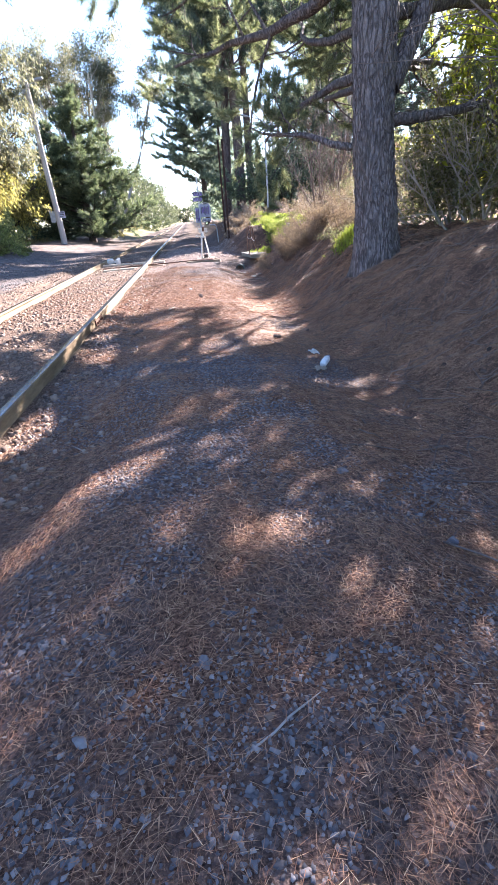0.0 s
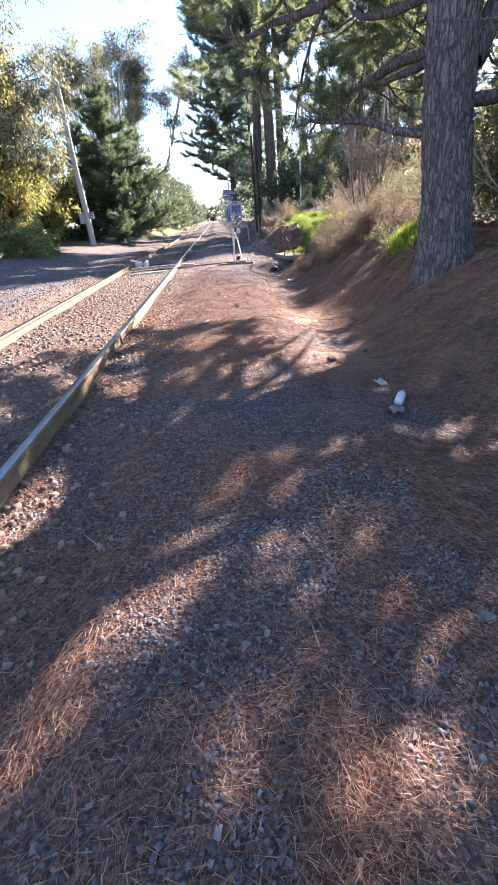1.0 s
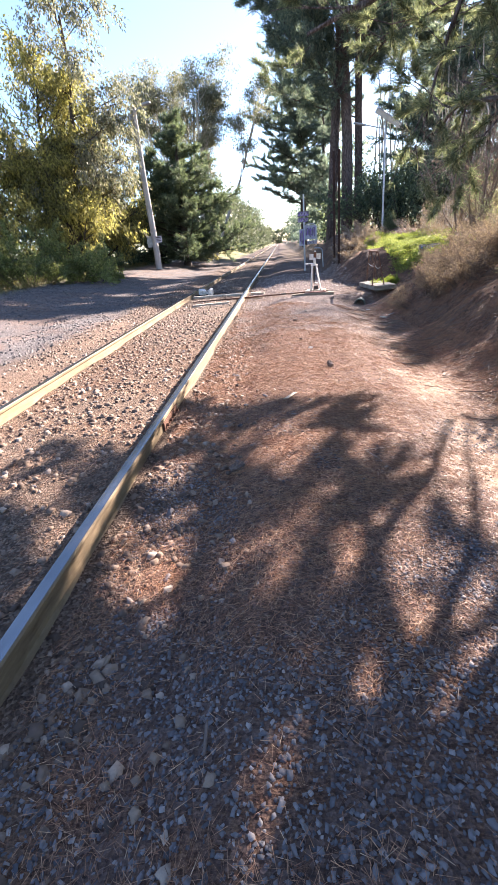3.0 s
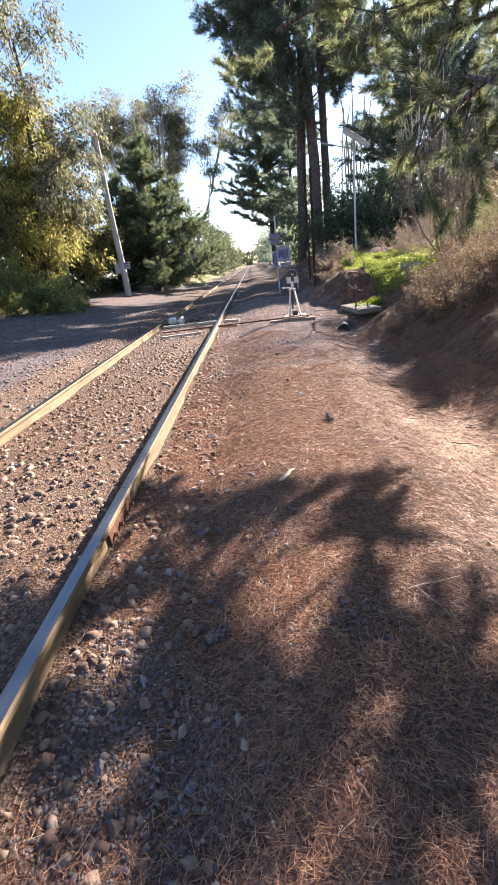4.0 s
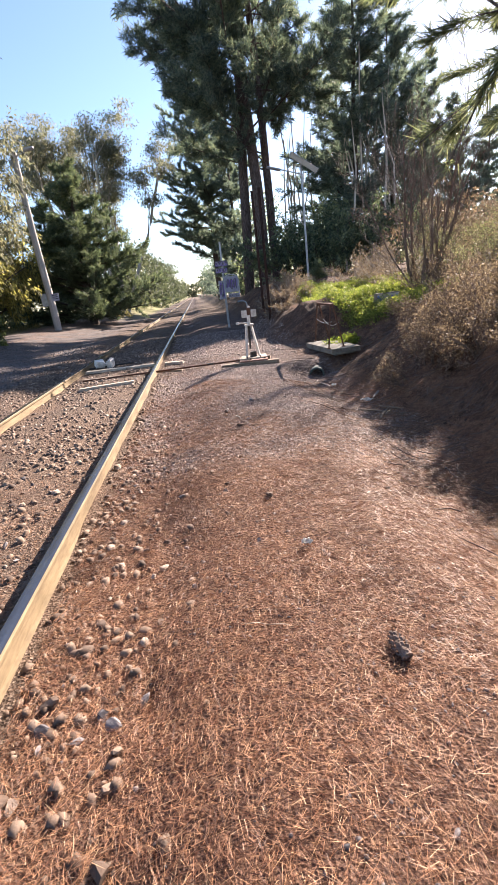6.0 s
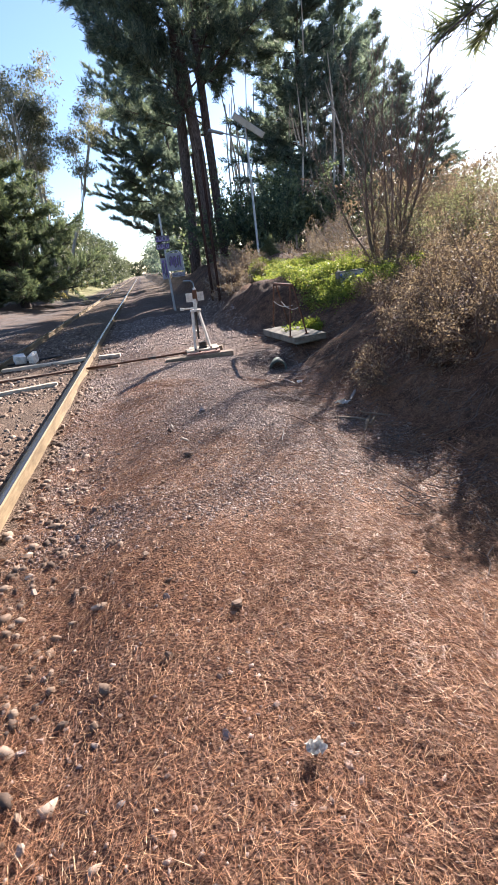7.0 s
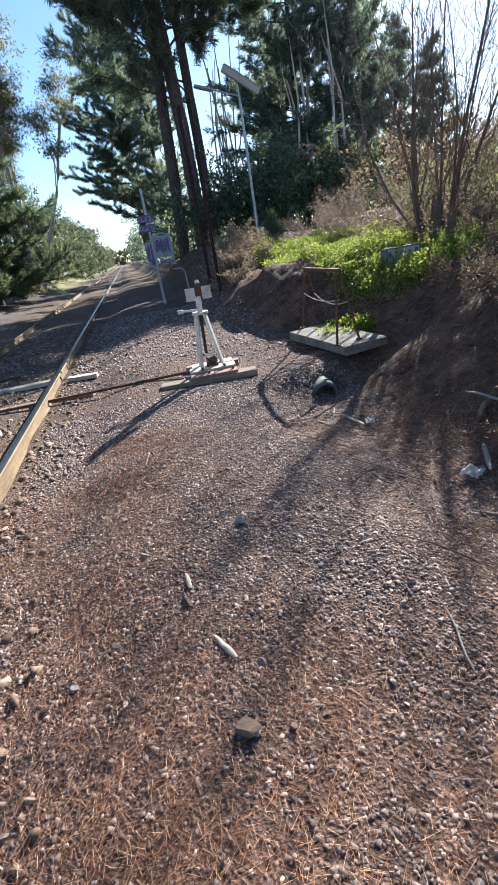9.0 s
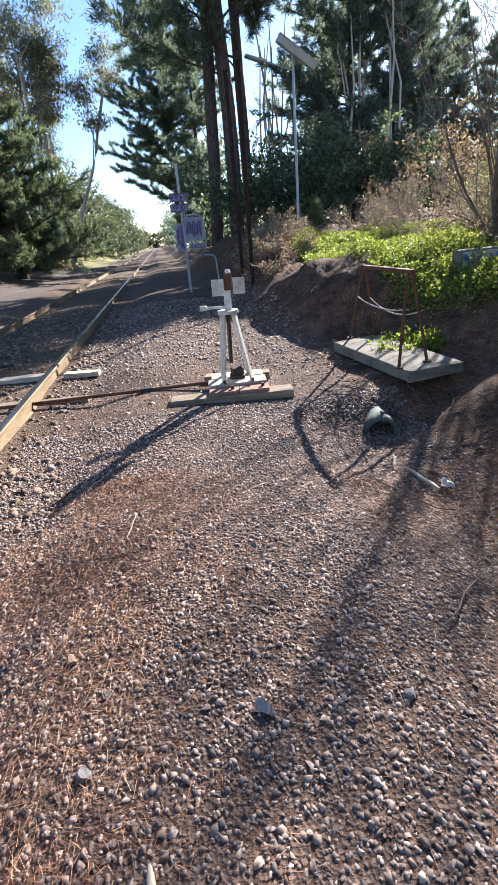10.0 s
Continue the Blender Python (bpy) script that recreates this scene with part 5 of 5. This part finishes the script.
def scribble(parent, seed, w, h, mat, strokes=5, thick=0.02, y=-0.006):
    """Spray paint: looping strokes that spell nothing."""
    r = random.Random(seed)
    for k in range(strokes):
        cx, cz = -w / 2 + w * (k + 0.5) / strokes, r.uniform(-0.08, 0.08) * h
        a0, span, rx, rz = r.uniform(0, 6.28), r.uniform(3.0, 5.6), w / strokes * r.uniform(0.4, 0.75), h * r.uniform(0.24, 0.42)
        pts = [(cx + rx * math.cos(a0 + span * i / 12), cz + rz * math.sin(a0 + span * i / 12)) for i in range(13)]
        bm = bmesh.new()
        rows = []
        for i, (px, pz) in enumerate(pts):
            q = pts[min(i + 1, 12)]
            p = pts[max(i - 1, 0)]
            d = Vector((q[0] - p[0], q[1] - p[1])).normalized() * thick * (0.55 + 0.45 * math.sin(3.14 * i / 12)) / 2
            px2, pz2 = max(-w / 2 + thick, min(w / 2 - thick, px)), max(-h / 2 + thick, min(h / 2 - thick, pz))
            rows.append((bm.verts.new((px2 - d.y, y - 0.0004 * k, pz2 + d.x)), bm.verts.new((px2 + d.y, y - 0.0004 * k, pz2 - d.x))))
        for a, b in zip(rows, rows[1:]):
            bm.faces.new((a[0], a[1], b[1], b[0]))
        part("spray_stroke", bm, mat, parent)


def bent_pipe(points, r, sides=10, bend=6):
    pts = [Vector(p) for p in points]
    out = [pts[0]]
    for a, b, c in zip(pts, pts[1:], pts[2:]):
        d = min((a - b).length, (c - b).length) * 0.45
        p, q = b + (a - b).normalized() * d, b + (c - b).normalized() * d
        out += [p.lerp(b, s).lerp(b.lerp(q, s), s) for s in [i / bend for i in range(bend + 1)]]
    out.append(pts[-1])
    return tube([(np.array([tuple(p) for p in out]), np.full(len(out), r))], sides)


def sign_post():
    z = gz(0.25, 24.2)
    ob = thing("sign_post", (0.25, 24.2, z), "leaning grey steel post carrying weathered signs covered in spray paint", "sign")
    part("post", rod((0, 0.04, -0.3), (0.06, 0.04, 3.03 - z), 0.032), M_GALV, ob)
    for name, x, zz, w, h, mat, paint, seed in (("upper_plate", 0.02, 2.34, 0.44, 0.18, M_SIGN_DARK, M_SIGN, 61), ("middle_plate", 0.00, 2.12, 0.42, 0.17, M_SIGN_DARK, M_SIGN, 62),
                                                ("side_plate", -0.06, 1.48, 0.22, 0.62, M_SIGN, M_PURPLE, 63)):
        p = part(name, box((w, 0.008, h), (0, 0, 0), (0, 0, 0), 0.002), mat, ob, "faded sign plate with scrawled paint")
        p.matrix_basis = pose(x, -0.01, zz - z, 0, 2, -4)
        scribble(p, seed, w, h, paint, 4, 0.035)
        scribble(p, seed + 20, w, h, M_SIGN_DARK if mat == M_SIGN else M_PURPLE, 5, 0.022, -0.009)
    fr = thing("framed_sign", (0.53, 24.1, gz(0.53, 24.1)), "pipe-framed grey sign board covered in purple spray paint", "sign")
    zb = 1.62 - gz(0.53, 24.1)
    part("pipe_frame", soup("pipe_frame", *bent_pipe([(-0.25, 0.03, -zb - 0.1 + 0.1), (-0.25, 0.03, zb + 0.33), (0.25, 0.03, zb + 0.33), (0.25, 0.03, zb - 0.32)], 0.02), M_GALV, True), None, fr, "bent galvanised pipe")
    p = part("board", box((0.46, 0.01, 0.52), (0, 0, 0), (0, 0, 0), 0.003), M_SIGN, fr, "pale board with scrawled purple paint")
    p.matrix_basis = pose(0, 0, zb + 0.02, 0, 2, 0)
    scribble(p, 64, 0.42, 0.42, M_PURPLE, 6, 0.045)
    scribble(p, 74, 0.42, 0.40, M_SIGN_DARK, 7, 0.035, -0.010)
    p = part("lower_plate", box((0.40, 0.008, 0.13), (0, 0, 0), (0, 0, 0), 0.002), M_SIGN, fr, "small pale plate with dark scrawl")
    p.matrix_basis = pose(0.05, -0.012, zb - 0.36, 0, 2, 0)
    scribble(p, 65, 0.38, 0.11, M_SIGN_DARK, 6, 0.02)
    part("frame_foot", rod((-0.25, 0.03, -0.25), (-0.25, 0.03, 0.05), 0.02), M_GALV, fr)
    hk = thing("bent_pipe", (0.98, 24.3, gz(0.98, 24.3)), "grey steel pipe bent over at the top", "pipe")
    part("pipe", soup("pipe", *bent_pipe([(0.06, 0, -0.2), (0.02, 0, 0.78), (-0.30, -0.1, 0.80)], 0.024), M_GALV, True), None, hk)


def black_posts():
    for x, y, h, l in ((1.28, 21.0, 3.7, 0.05), (1.20, 21.6, 3.75, 0.02)):
        z = gz(x, y)
        ob = thing("steel_post", (x, y, z), "dark rusted steel post standing on the cutting", "post", "dark steel posts")
        bm = bmesh.new()
        for a, b in (((0.07, 0.012), (0, 0)), ((0.012, 0.07), (0, 0))):
            box((a[0], a[1], h), (l * 0.5, 0, h / 2 - 0.3), (0, math.degrees(l / h), 0), 0.002, bm=bm)
        part("shaft", bm, M_BLACK_STEEL, ob)
        part("cap", box((0.085, 0.085, 0.02), (l, 0, h - 0.295), (0, 0, 0), 0.003), M_BLACK_STEEL, ob)


def solar_lamp():
    z = gz(3.88, 26.5)
    ob = thing("solar_street_lamp", (3.88, 26.5, z), "galvanised solar street lamp with a tilted panel box", "street lamp")
    part("pole", rod((0, 0, -0.2), (0.02, 0, 5.55 - z), 0.045, 0.036, 14), M_GALV, ob)
    part("collar", rod((0, 0, -0.02), (0, 0, 0.1), 0.075, None, 14), M_GALV, ob)
    p = part("panel_box", box((1.16, 0.62, 0.17), (0, 0, 0), (0, 0, 0), 0.02), M_PANEL, ob, "aged cream panel housing")
    p.matrix_basis = pose(0.12, 0, 5.62 - z, 18, 33, 0)
    part("panel_rim", box((1.18, 0.64, 0.02), (0, 0, 0.095), (0, 0, 0), 0.004), M_GALV, p, "metal rim")
    part("solar_cell_sheet", box((1.06, 0.54, 0.01), (0, 0, 0.107), (0, 0, 0), 0.002), M_IRON, p, "dark solar sheet")
    part("bracket", box((0.08, 0.10, 0.30), (-0.02, 0, -0.13), (0, -33, 0), 0.01), M_GALV, p)
    part("arm", rod((0.0, 0, 5.25 - z), (-0.85, -0.1, 5.46 - z), 0.022), M_GALV, ob)
    l = part("lamp_head", box((0.52, 0.16, 0.06), (0, 0, 0), (0, 0, 0), 0.02), M_LAMP, ob)
    l.matrix_basis = pose(-1.05, -0.12, 5.50 - z, 0, 14, 6)
    part("lens", box((0.40, 0.12, 0.012), (0, 0, -0.033), (0, 0, 0), 0.004), M_SIGN, l)


def timber_pole():
    x, y = -8.12, 32.5
    z = gz(x, y)
    ob = thing("light_pole", (x, y, z), "weathered grey timber light pole with two lamp heads", "street lamp")
    n = 9
    pts = np.array([(0.02 * math.sin(k), 0, -0.3 + (8.95 - z) * k / (n - 1)) for k in range(n)])
    part("pole", soup("pole", *tube([(pts, np.linspace(0.185, 0.135, n))], 14), M_POLE, True), None, ob)
    part("pole_top", rod((0, 0, 8.64 - z), (0, 0, 8.70 - z), 0.137, 0.11, 14), M_POLE, ob)
    for s, a, l in ((-1, 32, 0.42), (1, -6, 0.75)):
        h = part("lamp_head", box((0.52, 0.22, 0.11), (0, 0, 0), (0, 0, 0), 0.04), M_LAMP, ob, "grey lamp head")
        h.matrix_basis = pose(s * l, -0.1, 8.66 - z + (0.13 if s < 0 else 0.05), 0, a, 0)
        part("lens", box((0.36, 0.16, 0.03), (0, 0, -0.06), (0, 0, 0), 0.012), M_SIGN, h)
        part("lamp_arm", rod((0, 0, 8.45 - z), (s * l * 0.8, -0.08, 8.62 - z), 0.025), M_GALV, ob)
    part("bracket_box", box((0.16, 0.14, 0.24), (-0.14, -0.1, 8.2 - z), (0, 0, 0), 0.015), M_LAMP, ob)
    part("switch_box", box((0.30, 0.18, 0.62), (-0.28, -0.02, 2.12 - z), (0, 0, 0), 0.015), M_LAMP, ob, "grey steel switch box")
    part("plate", box((0.36, 0.012, 0.36), (0.30, -0.13, 2.20 - z), (0, 0, 0), 0.003), M_SIGN, ob, "small pale plate")
    for k in range(3):
        part("plate_bar", box((0.26, 0.004, 0.03), (0.30, -0.139, 2.30 - z - 0.09 * k), (0, 0, 0), 0.001), M_IRON, ob)


def painted_block():
    x, y = 3.15, 17.05
    ob = thing("painted_block", (x, y, gz(x, y) - 0.06), "grey concrete block with blue spray paint among leaves", "concrete block", turn=(0, 0, -8))
    b = part("block", box((0.50, 0.20, 0.32), (0, 0, 0.16), (0, 0, 0), 0.015, 0.004, seed=12), M_CONCRETE, ob)
    holder = part("paint_field", box((0.44, 0.004, 0.26), (0, -0.107, 0.17), (0, 0, 0), 0.001), M_PANEL, b, "pale painted face")
    r = random.Random(3)
    for k in range(4):
        bm = bmesh.new()
        cx = -0.16 + 0.105 * k
        pts = [Vector((cx + r.uniform(-0.05, 0.05), -0.112 - 0.0005 * k, 0.06 + 0.20 * i / 3 + r.uniform(-0.02, 0.02))) for i in range(4)]
        for p, q in zip(pts, pts[1:]):
            d = (q - p).normalized() * 0.022
            w = Vector((-d.z, 0, d.x))
            bm.faces.new([bm.verts.new(c) for c in (p - w, p + w, q + w, q - w)])
        part("spray_stroke", bm, M_BLUE, holder)


def litter_things():
    def bottle(x, y, turn, tilt):
        prof = ((0.0, 0.0), (0.030, 0.002), (0.033, 0.012), (0.033, 0.09), (0.030, 0.105), (0.033, 0.12), (0.030, 0.15), (0.014, 0.175), (0.013, 0.195), (0.0, 0.197))
        bm = bmesh.new()
        rows = [[bm.verts.new((r * math.cos(0.3927 * i), r * math.sin(0.3927 * i), h)) for i in range(16)] for r, h in prof[1:-1]]
        for a, b in zip(rows, rows[1:]):
            for i in range(16):
                bm.faces.new((a[i], a[(i + 1) % 16], b[(i + 1) % 16], b[i]))
        bm.faces.new(rows[0])
        ob = thing("bottle", (x, y, gz(x, y) + 0.035), "crushed pale plastic bottle lying on the needles", "bottle", turn=(90 - tilt, 0, turn))
        part("body", bm, M_BOTTLE, ob, "", True)
        part("cap", rod((0, 0, 0.190), (0, 0, 0.212), 0.016, None, 14), M_SIGN, ob, "pale screw cap")

    bottle(0.76, 4.98, 150, 3)

    def wrap(x, y, w, l, turn, seed, label, mat=M_BOTTLE):
        r = random.Random(seed)
        bm = bmesh.new()
        n = 6
        grid = [[bm.verts.new((w * (i / n - 0.5), l * (j / n - 0.5), 0.02 + r.uniform(-0.012, 0.018))) for j in range(n + 1)] for i in range(n + 1)]
        for i in range(n):
            for j in range(n):
                bm.faces.new((grid[i][j], grid[i + 1][j], grid[i + 1][j + 1], grid[i][j + 1]))
        bmesh.ops.solidify(bm, geom=bm.faces[:], thickness=0.003)
        ob = part("wrapper", bm, mat)
        ob.matrix_basis = pose(x, y, gz(x, y) + 0.012, 4, 6, turn)
        tagged(ob, label, "litter")

    wrap(0.80, 5.48, 0.07, 0.12, 20, 1, "crumpled white paper cup on the ground")
    wrap(0.68, 4.82, 0.11, 0.10, 50, 2, "torn piece of brown cardboard on needles", M_PALE_WOOD)
    wrap(1.22, 13.2, 0.16, 0.11, 30, 3, "crumpled white plastic wrapper in the drain")
    wrap(1.10, 14.28, 0.10, 0.07, 70, 4, "small crumpled white wrapper by the drain pipe")
    wrap(0.32, 18.6, 0.10, 0.12, 10, 5, "crumpled pale wrapper beside the path")
    wrap(-0.42, 9.72, 0.05, 0.04, 10, 6, "small white scrap of paper on the needles")

    def stick(x, y, ln, r, turn, mat, label, seed):
        rr = np.random.RandomState(seed)
        n = 6
        pts = np.stack([np.linspace(-ln / 2, ln / 2, n), rr.normal(0, ln * 0.010, n), rr.normal(0, r * 0.25, n)], -1)
        rad = r * np.array([0.55, 1.0, 1.0, 0.95, 0.8, 0.35])
        v, f = tube([(pts, rad)], 7)
        v[:, 2] *= 0.6
        ob = new("stick", soup("stick", v, f, mat))
        ob.matrix_basis = pose(x, y, gz(x, y) + r * 0.6 + 0.006, 0, 0, turn)
        tagged(ob, label, "stick", "sticks on the ground")

    stick(-0.71, 7.93, 0.20, 0.016, 58, M_PALE_WOOD, "bleached white stick lying on the needles", 1)
    stick(-0.85, 8.14, 0.075, 0.008, 100, M_PALE_WOOD, "short bleached twig on the needles", 2)
    stick(-0.62, 12.66, 0.10, 0.011, 95, M_PALE_WOOD, "short bleached stick on the gravel", 3)
    stick(-0.54, 12.27, 0.13, 0.011, 115, M_PALE_WOOD, "bleached stick on the gravel", 4)
    stick(1.0, 14.42, 0.36, 0.016, 100, M_PALE_WOOD, "pale split stick beside the drain pipe", 5)
    stick(0.92, 14.60, 0.22, 0.010, 65, M_PALE_WOOD, "pale thin stick beside the drain pipe", 6)
    rr = random.Random(8)
    for k in range(26):
        x, y = rr.uniform(-1.2, 2.0), rr.uniform(1.6, 16)
        stick(x, y, rr.uniform(0.08, 0.34), rr.uniform(0.002, 0.006), rr.uniform(0, 180), rr.choice((M_TWIG, M_TWIG_PALE, M_PALE_WOOD)), "thin fallen twig among the needles", 100 + k)
    for k in range(7):
        stick(1.25 + rr.uniform(-0.2, 0.5), rr.uniform(11.5, 14.4), rr.uniform(0.25, 0.5), rr.uniform(0.008, 0.02), rr.uniform(0, 180), rr.choice((M_TWIG_PALE, M_TIMBER)), "weathered branch piece lying in the drain", 140 + k)


def pine_cone(x, y, turn):
    ob = thing("pine_cone", (x, y, gz(x, y) + 0.028), "closed grey-brown pine cone lying on the ground", "pine cone", "pine cones", turn=(0, 78, turn))
    part("core", rod((0, 0, -0.045), (0, 0, 0.05), 0.022, 0.006, 10), M_TWIG, ob)
    scale = None
    for k in range(44):
        s = k / 44
        a, r = k * 2.4, 0.030 * math.sin(0.35 + 2.5 * s) + 0.003
        if scale is None:
            bm = bmesh.new()
            vs = [bm.verts.new(c) for c in ((0, -0.007, -0.004), (0, 0.007, -0.004), (0.009, 0.006, 0.010), (0.009, -0.006, 0.010), (0.011, 0, 0.003))]
            for q in ((0, 1, 4), (1, 2, 4), (2, 3, 4), (3, 0, 4)):
                bm.faces.new([vs[i] for i in q])
            p = part("scale", bm, M_TWIG, ob)
            scale = p.data
        else:
            p = under(new("scale", scale), ob)
        p.matrix_basis = Matrix.Translation((r * 0.72 * math.cos(a), r * 0.72 * math.sin(a), -0.05 + 0.1 * s)) @ pose(0, 0, 0, 0, -8, math.degrees(a))


def loose_stones():
    """Larger stones that lie singly on the path and along the rail."""
    shapes = []
    rng = np.random.RandomState(71)
    for k in range(10):
        bm = bmesh.new()
        bmesh.ops.create_icosphere(bm, subdivisions=2, radius=0.5)
        cuts = [(unit(rng.normal(size=3)), rng.uniform(0.15, 0.32)) for _ in range(14)]
        for v in bm.verts:
            c = np.array(v.co)
            for nrm, d in cuts:
                over = c @ nrm - d
                if over > 0:
                    c = c - nrm * over
            v.co = Vector(c * np.array([1.15, 0.85, 0.62])) + Vector(rng.normal(0, 0.008, 3))
        me = bpy.data.meshes.new("stone")
        bm.to_mesh(me)
        bm.free()
        me.materials.append(M_STONE if k % 2 else M_STONE_BROWN)
        shapes.append(me)
    r = random.Random(72)

    def put(x, y, size, k=None):
        ob = new("stone", shapes[r.randrange(10) if k is None else k])
        ob.matrix_basis = pose(x, y, gz(x, y) + size * 0.13, r.uniform(-12, 12), r.uniform(-12, 12), r.uniform(0, 360)) @ Matrix.Diagonal((size, size, size, 1))
        grey = ob.data.materials[0] == M_STONE
        tagged(ob, "angular blue-grey stone lying loose on the ground" if grey else "angular brown stone lying loose on the ground", "stone", "loose stones")

    for x, y, s, k in ((-0.34, 2.15, 0.058, 1), (-0.43, 2.0, 0.062, 3), (0.31, 3.0, 0.085, 5), (0.63, 2.48, 0.085, 7), (-0.06, 1.95, 0.06, 9), (-0.76, 1.82, 0.065, 1), (-0.64, 12.53, 0.075, 4), (-0.51, 10.34, 0.085, 6),
                       (-0.80, 12.93, 0.07, 3), (-0.31, 12.99, 0.085, 5), (0.10, 12.94, 0.06, 7), (-0.54, 11.98, 0.105, 8), (-0.94, 8.0, 0.09, 1), (-1.16, 8.1, 0.08, 2), (-1.52, 9.06, 0.09, 4)):
        put(x, y, s, k)
    for _ in range(64):      # by the rail
        put(r.uniform(-1.6, -1.0), r.uniform(5.6, 9.4), r.uniform(0.04, 0.085))
    for _ in range(50):
        put(r.uniform(-1.6, -0.7), r.uniform(9.4, 14.5), r.uniform(0.035, 0.065))
    for _ in range(60):
        put(r.uniform(-1.1, 1.1), r.uniform(1.6, 7.0), r.uniform(0.025, 0.05))
    for _ in range(50):
        put(r.uniform(-0.7, 1.3), r.uniform(7.0, 16.0), r.uniform(0.025, 0.05))
    for _ in range(40):
        put(r.uniform(-3.2, -2.0), r.uniform(5.0, 13.0), r.uniform(0.04, 0.075))


lever_stand()
point_rod()
long_plank("plank", (-3.3, 17.42, 0.17), (-1.85, 17.27, 0.165), 0.15, M_PALE_WOOD, "pale split timber plank lying across the track", 1)
long_plank("plank", (-1.62, 17.22, 0.16), (-1.25, 17.18, 0.15), 0.13, M_PALE_WOOD, "pale timber plank end beside the rail", 2)
long_plank("plank", (-2.95, 15.38, 0.165), (-2.05, 15.47, 0.165), 0.10, M_PALE_WOOD, "pale timber slat lying between the rails", 3)
long_plank("plank", (-3.2, 16.62, 0.13), (-1.25, 16.34, 0.115), 0.11, M_TIMBER, "weathered brown timber half buried across the track", 4)
switch_weight()
slab_and_rail()
drain_pipe()
sign_post()
black_posts()
solar_lamp()
timber_pole()
painted_block()
litter_things()
pine_cone(-1.08, 6.67, 20)
pine_cone(-0.25, 9.0, 100)
pine_cone(0.55, 6.2, 200)
loose_stones()
shrub("weed", 1.86, 16.25, 0.26, 0.40, 230, M_GRASS, M_TWIG, "yellow-green weed growing over the drain slab", 160, 0.05, 22, 0.7, (6, 4), "plant")
conifer(3.98, 25.3, 0.85, 0.02, 231, "young bright green pine sapling beside the lamp", M_PINE_LIT, 0.45, 320, 0.05, 26, 0.09)


def thin_trunks():
    rng = np.random.RandomState(88)
    for k in range(22):
        x, y = 6.3 + 5.2 * k / 22 + rng.uniform(-0.2, 0.2), 42 + rng.uniform(-2, 2) - (6.5 if k > 9 else 0)
        z = gz(x, y)
        h = rng.uniform(7, 12)
        pts = np.array([(0, 0, -0.2), (rng.normal(0, 0.1), 0, h * 0.35), (rng.normal(0, 0.25), 0, h * 0.7), (rng.normal(0, 0.4), 0, h)])
        ob = thing("bare_sapling", (x, y, z), "thin bare pale trunk standing among dark pines", "tree", "thin bare trunks")
        part("trunk", soup("trunk", *tube([(pts, np.array([0.075, 0.06, 0.045, 0.02]))], 6), M_GUM_BARK, True), None, ob)


thin_trunks()
